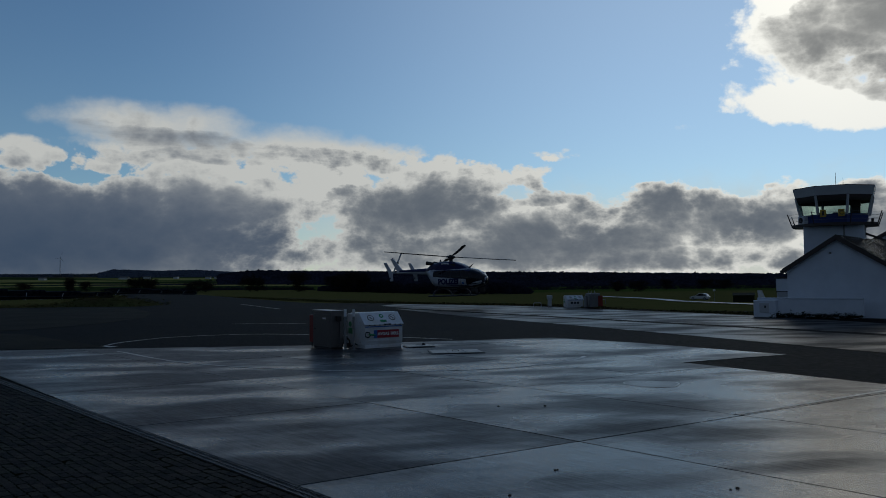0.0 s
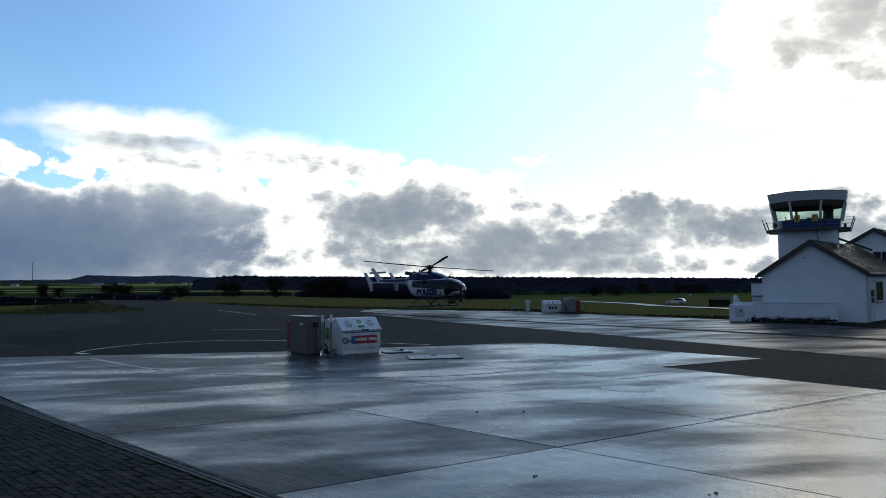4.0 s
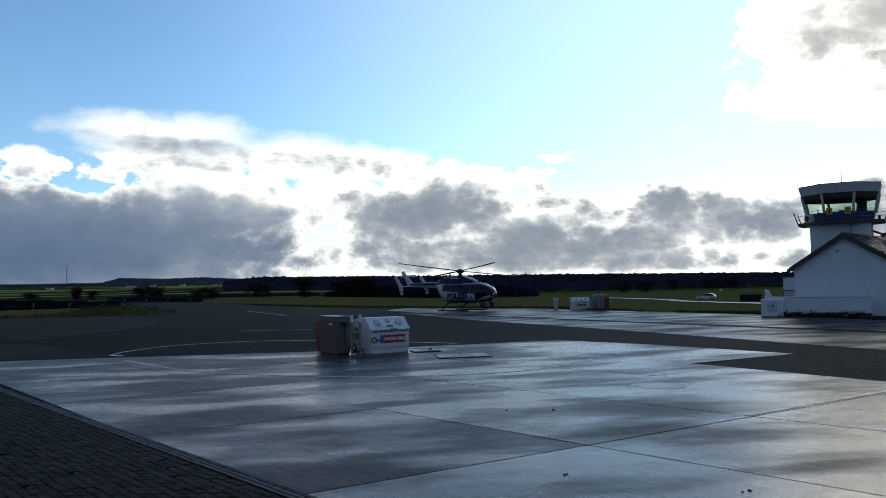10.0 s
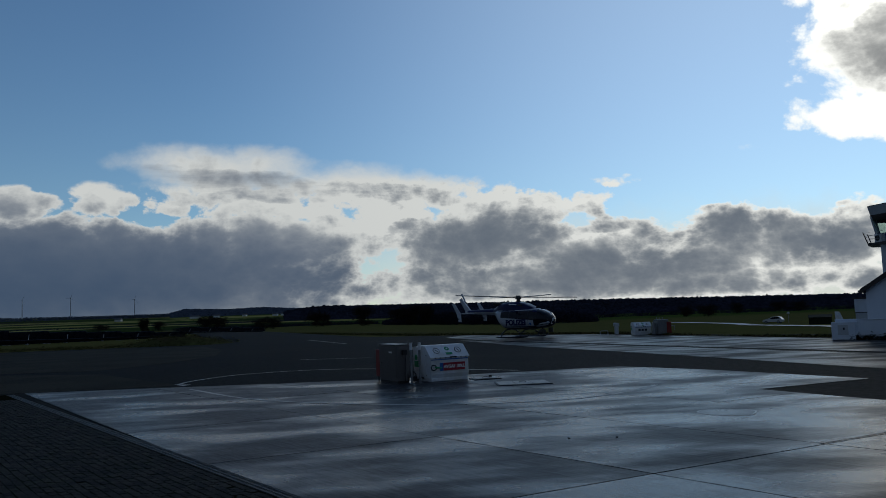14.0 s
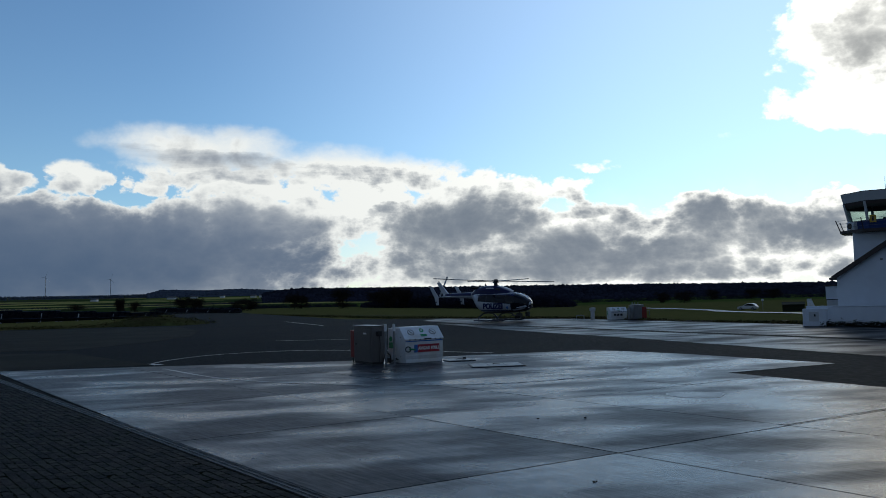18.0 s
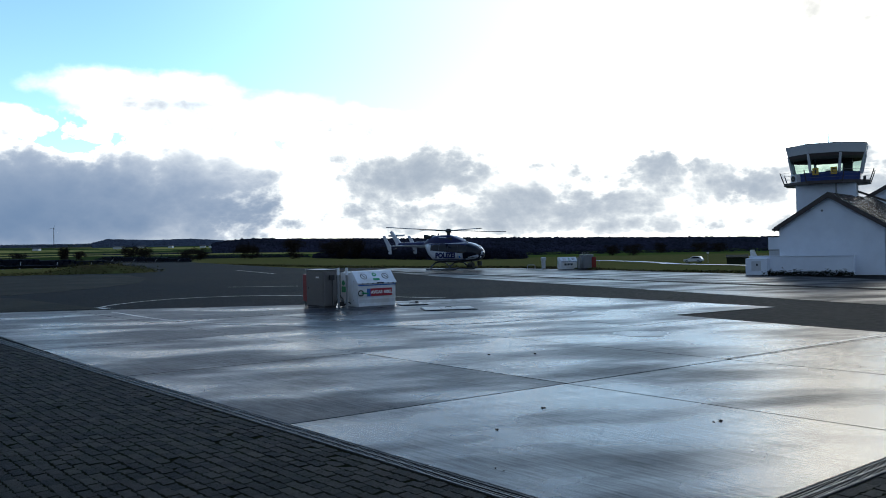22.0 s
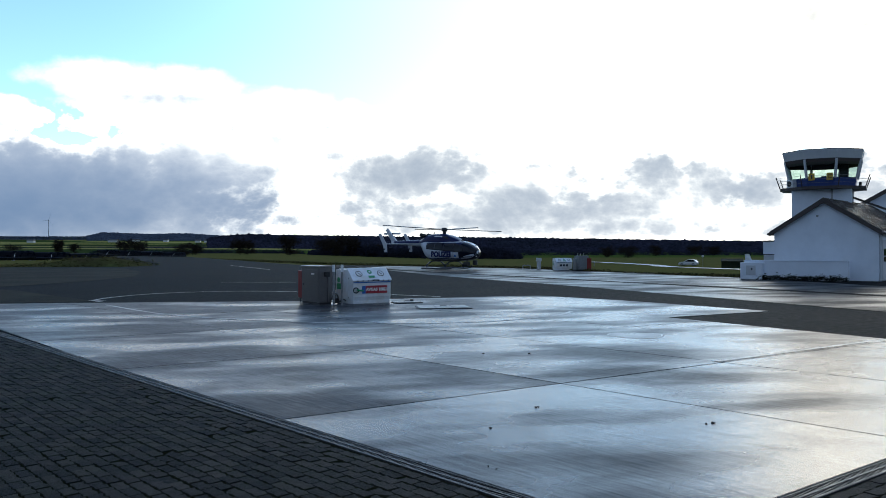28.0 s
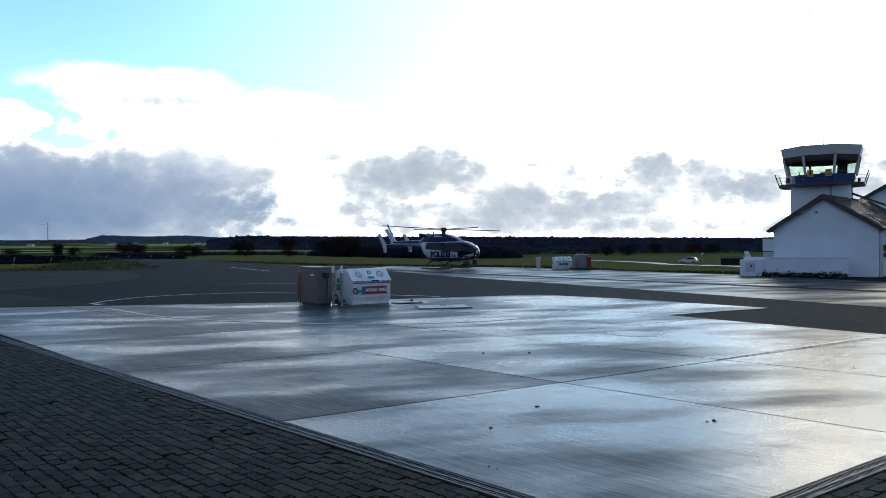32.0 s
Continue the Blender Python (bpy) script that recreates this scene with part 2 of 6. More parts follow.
# ---- materials ----
def material(name, color, rough=0.6, metal=0.0, vary=0.25, scale=6.0, bump=0.0, bump_scale=60.0, second=None, second_scale=0.7, rough_vary=0.0, each=0.0, stretch=(1, 1, 1), spec=0.5):
    """Colour with grain and stains at two scales, uneven gloss and fine relief."""
    mat = bpy.data.materials.new(name)
    mat.use_nodes = True
    nt = mat.node_tree
    N, L = nt.nodes, nt.links
    b = N["Principled BSDF"]
    b.inputs["Metallic"].default_value, b.inputs["Specular IOR Level"].default_value = metal, spec
    mp = N.new("ShaderNodeMapping")
    mp.inputs["Scale"].default_value = stretch
    L.new(N.new("ShaderNodeTexCoord").outputs["Object"], mp.inputs[0])

    def noise_at(s, detail, ro=0.6):
        n = N.new("ShaderNodeTexNoise")
        n.inputs["Scale"].default_value, n.inputs["Detail"].default_value, n.inputs["Roughness"].default_value = s, detail, ro
        L.new(mp.outputs[0], n.inputs["Vector"])
        return n.outputs["Fac"]

    def ranged(v, lo, hi, a, c):
        n = N.new("ShaderNodeMapRange")
        L.new(v, n.inputs["Value"])
        for k, w in zip(("From Min", "From Max", "To Min", "To Max"), (lo, hi, a, c)):
            n.inputs[k].default_value = w
        return n.outputs[0]

    def mixed(f, a, c, kind="MIX"):
        n = N.new("ShaderNodeMix")
        n.data_type, n.blend_type = "RGBA", kind
        for k, w in ((0, f), (6, a), (7, c)):
            if hasattr(w, "links"):
                L.new(w, n.inputs[k])
            else:
                n.inputs[k].default_value = w
        return n.outputs[2]

    col = (*color, 1)
    if second:
        col = mixed(ranged(noise_at(second_scale, 5), 0.4, 0.62, 0, 1), col, (*second, 1))
    grain = ranged(noise_at(scale, 8), 0.25, 0.75, 1 - vary, 1 + vary)
    tone = N.new("ShaderNodeCombineColor")
    for k in range(3):
        L.new(grain, tone.inputs[k])
    col = mixed(1.0, col, tone.outputs[0], "MULTIPLY")
    if each:
        info = N.new("ShaderNodeObjectInfo").outputs["Random"]
        isl = N.new("ShaderNodeNewGeometry").outputs["Random Per Island"]
        both = N.new("ShaderNodeMath")
        both.operation = "FRACT"
        add = N.new("ShaderNodeMath")
        L.new(info, add.inputs[0]), L.new(isl, add.inputs[1]), L.new(add.outputs[0], both.inputs[0])
        v = ranged(both.outputs[0], 0, 1, 1 - each, 1 + each)
        t2 = N.new("ShaderNodeCombineColor")
        for k in range(3):
            L.new(v, t2.inputs[k])
        col = mixed(1.0, col, t2.outputs[0], "MULTIPLY")
    L.new(col, b.inputs["Base Color"])
    if rough_vary:
        L.new(ranged(noise_at(scale * 0.4, 6), 0.3, 0.7, max(0.02, rough - rough_vary), min(1, rough + rough_vary)), b.inputs["Roughness"])
    else:
        b.inputs["Roughness"].default_value = rough
    if bump:
        n = N.new("ShaderNodeBump")
        n.inputs["Strength"].default_value, n.inputs["Distance"].default_value = bump, 0.01
        L.new(noise_at(bump_scale, 6), n.inputs["Height"])
        L.new(n.outputs[0], b.inputs["Normal"])
    return mat


def wet_concrete(name, dry, wet, gloss=(0.018, 0.165), dull=0.0):
    """Broom-finished concrete, part dry, part damp, part under a film of water."""
    mat = bpy.data.materials.new(name)
    mat.use_nodes = True
    nt = mat.node_tree
    N, L = nt.nodes, nt.links
    b = N["Principled BSDF"]
    geo = N.new("ShaderNodeNewGeometry").outputs["Position"]

    def noise_at(s, detail, ro, stretch=(1, 1, 1), turn=0.0):
        mp = N.new("ShaderNodeMapping")
        mp.vector_type = "TEXTURE"
        mp.inputs["Scale"].default_value, mp.inputs["Rotation"].default_value = stretch, (0, 0, radians(turn))
        L.new(geo, mp.inputs[0])
        n = N.new("ShaderNodeTexNoise")
        n.inputs["Scale"].default_value, n.inputs["Detail"].default_value, n.inputs["Roughness"].default_value = s, detail, ro
        L.new(mp.outputs[0], n.inputs["Vector"])
        return n.outputs["Fac"]

    def ranged(v, lo, hi, a, c):
        n = N.new("ShaderNodeMapRange")
        n.interpolation_type = "SMOOTHSTEP"
        L.new(v, n.inputs["Value"])
        for k, w in zip(("From Min", "From Max", "To Min", "To Max"), (lo, hi, a, c)):
            n.inputs[k].default_value = w
        return n.outputs[0]

    def math_(op, a, c):
        n = N.new("ShaderNodeMath")
        n.operation = op
        for k, w in enumerate((a, c)):
            if hasattr(w, "links"):
                L.new(w, n.inputs[k])
            else:
                n.inputs[k].default_value = w
        return n.outputs[0]

    patches = noise_at(0.62, 4, 0.5, (2.2, 1.0, 1), 12)
    small = noise_at(1.5, 6, 0.6, (2.4, 0.8, 1), 10)
    info = N.new("ShaderNodeObjectInfo")
    damp = N.new("ShaderNodeSeparateColor")
    L.new(info.outputs["Color"], damp.inputs[0])
    per_slab = damp.outputs[0]
    field = math_("ADD", math_("ADD", math_("MULTIPLY", patches, 1.0), math_("MULTIPLY", small, 0.28)), math_("MULTIPLY", per_slab, 0.3))
    film = ranged(field, 0.58, 0.96, 0.0, 1.0)
    broom = noise_at(22, 4, 0.65, (16, 1, 1), 131.4)
    grit = noise_at(90, 4, 0.7)
    mixn = N.new("ShaderNodeMix")
    mixn.data_type = "RGBA"
    L.new(film, mixn.inputs[0])
    mixn.inputs[6].default_value, mixn.inputs[7].default_value = (*dry, 1), (*wet, 1)
    tone = N.new("ShaderNodeMix")
    tone.data_type, tone.blend_type = "RGBA", "MULTIPLY"
    tone.inputs[0].default_value = 1.0
    grey = N.new("ShaderNodeCombineColor")
    v = math_("MULTIPLY", ranged(noise_at(5, 8, 0.65), 0.25, 0.75, 0.65, 1.35), ranged(math_("ADD", math_("MULTIPLY", broom, 0.6), math_("MULTIPLY", grit, 0.4)), 0.34, 0.66, 0.55, 1.45))
    for k in range(3):
        L.new(v, grey.inputs[k])
    L.new(mixn.outputs[2], tone.inputs[6]), L.new(grey.outputs[0], tone.inputs[7])
    L.new(tone.outputs[2], b.inputs["Base Color"])
    L.new(math_("MULTIPLY", ranged(film, 0.0, 1.0, *gloss), math_("MULTIPLY", ranged(broom, 0.32, 0.68, 0.65, 1.35), ranged(grit, 0.36, 0.64, 0.55, 1.45))), b.inputs["Specular IOR Level"])
    rough = math_("ADD", ranged(film, 0.0, 1.0, 0.38 + dull, 0.22 + dull), math_("MULTIPLY", math_("SUBTRACT", small, 0.5), 0.22))
    puddle = ranged(field, 1.0, 1.3, 0.0, 1.0)
    L.new(math_("MAXIMUM", math_("SUBTRACT", rough, math_("MULTIPLY", puddle, 0.10)), 0.06), b.inputs["Roughness"])
    bump = N.new("ShaderNodeBump")
    bump.inputs["Distance"].default_value = 0.007
    L.new(math_("MULTIPLY", math_("SUBTRACT", 1.0, puddle), 0.24), bump.inputs["Strength"])
    L.new(math_("ADD", broom, math_("MULTIPLY", grit, 0.7)), bump.inputs["Height"])
    L.new(bump.outputs[0], b.inputs["Normal"])
    return mat


MAT_SLAB = wet_concrete("wet_concrete", (0.030, 0.034, 0.042), (0.018, 0.020, 0.023))
MAT_TAXI = wet_concrete("wet_taxiway_concrete", (0.034, 0.035, 0.035), (0.02, 0.02, 0.021), (0.006, 0.055), 0.10)
MAT_ASPHALT = material("damp_asphalt", (0.0085, 0.0085, 0.0085), 0.8, vary=0.4, scale=14, bump=0.5, bump_scale=120, second=(0.013, 0.0125, 0.0105), second_scale=0.12, rough_vary=0.12, spec=0.03)
MAT_GRAVEL = material("gravel", (0.031, 0.027, 0.0185), 0.85, vary=0.3, scale=9, bump=0.8, bump_scale=70, second=(0.017, 0.016, 0.010), second_scale=0.3, spec=0.05)
MAT_GRASS = material("winter_grass", (0.065, 0.074, 0.025), 0.85, vary=0.45, scale=1.3, second=(0.06, 0.048, 0.024), second_scale=0.09, bump=0.6, bump_scale=14, spec=0.0)
MAT_BLADE = material("grass_blades", (0.060, 0.066, 0.023), 0.8, vary=0.3, scale=2, each=0.5, second=(0.11, 0.09, 0.04), second_scale=0.4, spec=0.0)
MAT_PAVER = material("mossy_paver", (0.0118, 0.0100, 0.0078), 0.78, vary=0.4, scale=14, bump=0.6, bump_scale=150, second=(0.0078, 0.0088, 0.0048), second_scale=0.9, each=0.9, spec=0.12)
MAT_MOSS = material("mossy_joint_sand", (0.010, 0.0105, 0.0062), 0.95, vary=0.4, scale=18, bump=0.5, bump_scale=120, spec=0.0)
MAT_GALV = material("galvanised_steel", (0.24, 0.25, 0.26), 0.42, 0.85, vary=0.2, scale=10, rough_vary=0.12)
MAT_IRON = material("worn_cast_iron", (0.055, 0.052, 0.05), 0.55, 0.5, vary=0.35, scale=16, rough_vary=0.15, bump=0.3, bump_scale=120)
MAT_STEEL = material("brushed_steel", (0.17, 0.165, 0.165), 0.38, 0.9, vary=0.12, scale=9, rough_vary=0.08, stretch=(1, 1, 8))
MAT_WHITE = material("white_paint", (0.74, 0.79, 0.84), 0.38, vary=0.07, scale=5, second=(0.62, 0.62, 0.6), second_scale=1.5, rough_vary=0.1)
MAT_RED = material("red_paint", (0.21, 0.016, 0.012), 0.4, vary=0.12, scale=6)
MAT_SIGN_RED = material("red_sign", (0.34, 0.02, 0.03), 0.4, vary=0.06, scale=8)
MAT_SIGN_BLUE = material("blue_sign", (0.03, 0.13, 0.42), 0.4, vary=0.06, scale=8)
MAT_GREEN = material("green_decal", (0.01, 0.27, 0.09), 0.4, vary=0.06, scale=8)
MAT_LETTER = material("white_letter", (0.8, 0.8, 0.8), 0.45, vary=0.03)
MAT_TAR = material("joint_tar", (0.006, 0.006, 0.006), 0.9, vary=0.2, scale=20, spec=0.0)
MAT_BLACK = material("black_rubber", (0.018, 0.018, 0.018), 0.55, vary=0.2, scale=20)
MAT_RENDER = material("white_render", (0.70, 0.76, 0.84), 0.8, vary=0.05, scale=1.4, second=(0.64, 0.70, 0.78), second_scale=0.5, bump=0.15, bump_scale=90)
MAT_DARKWOOD = material("dark_barge_board", (0.045, 0.035, 0.032), 0.55, vary=0.2, scale=7, rough_vary=0.1)
MAT_ROOF = material("wet_roof_sheet", (0.065, 0.052, 0.044), 0.22, vary=0.15, scale=4, rough_vary=0.1)
MAT_CABBLUE = material("blue_panel", (0.02, 0.05, 0.20), 0.45, vary=0.1, scale=5)
MAT_RAIL = material("blue_grey_rail", (0.10, 0.14, 0.22), 0.5, vary=0.15, scale=3)
MAT_PALE = material("pale_cladding", (0.50, 0.53, 0.56), 0.5, vary=0.06, scale=5)
MAT_CEIL = material("dark_soffit", (0.06, 0.045, 0.04), 0.7, vary=0.15, scale=5)
MAT_YELLOW = material("yellow_letter_board", (0.55, 0.36, 0.04), 0.5, vary=0.08, scale=9)
MAT_HBLUE = material("navy_aircraft_paint", (0.008, 0.014, 0.075), 0.3, vary=0.05, scale=4, spec=0.2)
MAT_HSILVER = material("white_aircraft_paint", (0.52, 0.56, 0.62), 0.22, vary=0.05, scale=3, second=(0.46, 0.49, 0.55), second_scale=0.8)
MAT_HDARK = material("dark_aircraft_belly", (0.012, 0.014, 0.03), 0.3, vary=0.1, scale=4)
MAT_BLADEROTOR = material("grey_rotor_blade", (0.035, 0.037, 0.042), 0.5, vary=0.1, scale=6)
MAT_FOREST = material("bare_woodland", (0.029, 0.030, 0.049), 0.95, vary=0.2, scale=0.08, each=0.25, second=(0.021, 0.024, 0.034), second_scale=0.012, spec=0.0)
# far woods: the haze of distance is put into this paler, bluer colour
MAT_FARWOOD = material("haze_tinted_woodland", (0.070, 0.086, 0.120), 0.95, vary=0.25, scale=0.02, each=0.25, spec=0.0)
MAT_BARK = material("dark_bark", (0.030, 0.024, 0.020), 0.9, vary=0.3, scale=8, spec=0.0)
MAT_TWIG = material("bare_twigs", (0.028, 0.023, 0.019), 0.9, vary=0.3, scale=4, each=0.4, spec=0.0)
MAT_PANEL = material("dark_panel", (0.012, 0.016, 0.030), 0.30, vary=0.15, scale=3, rough_vary=0.1)
MAT_LEAFDARK = material("dark_shrub_leaves", (0.014, 0.018, 0.011), 0.8, vary=0.3, scale=7, each=0.5, spec=0.1)
MAT_ROADLINE = material("worn_white_line", (0.40, 0.40, 0.38), 0.42, vary=0.35, scale=9, second=(0.10, 0.10, 0.095), second_scale=2.2, spec=0.2)
MAT_CARPAINT = material("silver_car_paint", (0.55, 0.57, 0.6), 0.25, 0.3, vary=0.05)
MAT_ROAD = material("wet_road", (0.13, 0.13, 0.13), 0.5, vary=0.1, scale=0.5, spec=0.3)
MAT_PLATE = material("pale_worn_plate", (0.33, 0.31, 0.26), 0.5, vary=0.3, scale=7, second=(0.20, 0.19, 0.165), second_scale=2.2)


def glass(name, color, alpha, rough=0.03, spec=0.5):
    mat = bpy.data.materials.new(name)
    mat.use_nodes = True
    N, L = mat.node_tree.nodes, mat.node_tree.links
    b = N["Principled BSDF"]
    b.inputs["Base Color"].default_value = (*color, 1)
    b.inputs["Roughness"].default_value, b.inputs["IOR"].default_value = rough, 1.5
    b.inputs["Alpha"].default_value, b.inputs["Specular IOR Level"].default_value = alpha, spec
    return mat


def clear_glass(name, tint, gloss):
    """Thin clear pane: lets light through with a tint and mirrors a little."""
    mat = bpy.data.materials.new(name)
    mat.use_nodes = True
    N, L = mat.node_tree.nodes, mat.node_tree.links
    N.remove(N["Principled BSDF"])
    thru, shine, both = N.new("ShaderNodeBsdfTransparent"), N.new("ShaderNodeBsdfGlossy"), N.new("ShaderNodeMixShader")
    thru.inputs[0].default_value, shine.inputs["Roughness"].default_value = (*tint, 1), 0.02
    both.inputs[0].default_value = gloss
    L.new(thru.outputs[0], both.inputs[1]), L.new(shine.outputs[0], both.inputs[2])
    L.new(both.outputs[0], N["Material Output"].inputs[0])
    return mat


MAT_GLASS = clear_glass("window_glass", (0.80, 0.93, 0.86), 0.10)
MAT_TINT = glass("tinted_canopy", (0.006, 0.009, 0.018), 0.975, 0.04, 0.28)


# ---- mesh helpers ----
def mesh_of(name, bm, mat, smooth=False):
    me = bpy.data.meshes.new(name)
    bmesh.ops.recalc_face_normals(bm, faces=bm.faces)
    bm.to_mesh(me)
    bm.free()
    me.materials.append(mat)
    if smooth:
        me.polygons.foreach_set("use_smooth", [True] * len(me.polygons))
        me.set_sharp_from_angle(angle=radians(42))
    return me


def part(name, bm, mat, parent=None, label="", m=None, smooth=False):
    ob = new(name, mesh_of(name, bm, mat, smooth))
    ob.parent = parent
    if m is not None:
        ob.matrix_basis = m
    return tagged(ob, label)


def thing(name, m, label, category, group="", kind=""):
    ob = new(name)
    ob.empty_display_size = 0.2
    ob.matrix_basis = m
    return tagged(ob, label, category, group, kind)


def add_box(bm, sx, sy, sz, m=None, bevel=0.0, seg=2):
    """A box with its base centre at the origin of m."""
    r = bmesh.ops.create_cube(bm, size=1, matrix=(m or Matrix()) @ Matrix.Translation((0, 0, sz / 2)) @ Matrix.Diagonal((sx, sy, sz, 1)))
    if bevel:
        vs = set(r["verts"])
        bmesh.ops.bevel(bm, geom=[e for e in bm.edges if e.verts[0] in vs], offset=bevel, segments=seg, affect="EDGES", profile=0.5)
    return bm


def box(sx, sy, sz, m=None, bevel=0.0, seg=2):
    return add_box(bmesh.new(), sx, sy, sz, m, bevel, seg)


def add_rod(bm, a, b, r0, r1=None, sides=8):
    a, b = Vector(a), Vector(b)
    q = (b - a).to_track_quat("Z", "Y").to_matrix().to_4x4()
    bmesh.ops.create_cone(bm, cap_ends=True, segments=sides, radius1=r0, radius2=r0 if r1 is None else r1, depth=(b - a).length, matrix=Matrix.Translation((a + b) / 2) @ q)
    return bm


def rod(a, b, r0, r1=None, sides=8):
    return add_rod(bmesh.new(), a, b, r0, r1, sides)


def tube(points, r, sides=6):
    bm = bmesh.new()
    for a, b in zip(points, points[1:]):
        add_rod(bm, a, b, r, r, sides)
    return bm


def add_prism(bm, pts, z0, z1, m=None):
    """A polygon of (x, y), upright from z0 to z1."""
    lo = [bm.verts.new((x, y, z0)) for x, y in pts]
    hi = [bm.verts.new((x, y, z1)) for x, y in pts]
    bm.faces.new(lo[::-1]), bm.faces.new(hi)
    for i in range(len(pts)):
        bm.faces.new((lo[i - 1], lo[i], hi[i], hi[i - 1]))
    if m is not None:
        bmesh.ops.transform(bm, matrix=m, verts=lo + hi)
    return bm


def prism(pts, z0, z1, m=None):
    return add_prism(bmesh.new(), pts, z0, z1, m)


def profile(pts, width, m=None):
    """A side outline of (y, z) points, drawn out along x."""
    bm = bmesh.new()
    a = [bm.verts.new((-width / 2, y, z)) for y, z in pts]
    b = [bm.verts.new((width / 2, y, z)) for y, z in pts]
    bm.faces.new(a), bm.faces.new(b[::-1])
    for i in range(len(pts)):
        bm.faces.new((a[i - 1], a[i], b[i], b[i - 1]))
    if m is not None:
        bmesh.ops.transform(bm, matrix=m, verts=bm.verts)
    return bm


def text_mesh(words, size, depth=0.004, bold=0.0):
    cu = bpy.data.curves.new("words", "FONT")
    cu.body, cu.size, cu.extrude, cu.align_x, cu.align_y = words, size, depth, "CENTER", "CENTER"
    cu.resolution_u, cu.offset = 3, bold
    ob = bpy.data.objects.new("words", cu)
    me = bpy.data.meshes.new_from_object(ob)
    bm = bmesh.new()
    bm.from_mesh(me)
    bpy.data.objects.remove(ob)
    return bm


def clip_poly(pts, inside):
    """Cuts a convex polygon by each directed edge of another convex one (anticlockwise)."""
    for (ax, ay), (bx, by) in zip(inside, inside[1:] + inside[:1]):
        def side(p):
            return (bx - ax) * (p[1] - ay) - (by - ay) * (p[0] - ax)
        out = []
        for p, q in zip(pts, pts[1:] + pts[:1]):
            sp, sq = side(p), side(q)
            if sp >= 0:
                out.append(p)
            if sp * sq < 0:
                k = sp / (sp - sq)
                out.append((p[0] + (q[0] - p[0]) * k, p[1] + (q[1] - p[1]) * k))
        pts = out
        if len(pts) < 3:
            return []
    return pts


def smooth(v, lo, hi):
    k = min(1, max(0, (v - lo) / (hi - lo)))
    return k * k * (3 - 2 * k)


def land(x, y):
    """Height of the ground: level at the airfield, a shallow dip behind it, then rising country."""
    d = math.hypot(x, y)
    az = math.degrees(math.atan2(x, max(y, 1e-6))) if y > 0 else (90 if x > 0 else -90)
    right = smooth(az, -14, 2)
    start = 80 - 31 * smooth(az, 4, 15)
    dip = -2.6 * min(1, max(0, (d - start) / (178 - start))) * (0.15 + 0.85 * right)
    back = right * (-2.0 * smooth(d, 350, 900))
    rise = (1 - right) * (4.5 * smooth(d, 500, 1300) + 15 * smooth(d, 1200, 2300)) + 26 * smooth(d, 2200, 3400) * (1 - 0.5 * right)
    roll = 2.2 * noise.noise((x * 0.0022, y * 0.0022, 0.3)) * smooth(d, 500, 1500)
    return -0.06 + dip + back + rise + roll


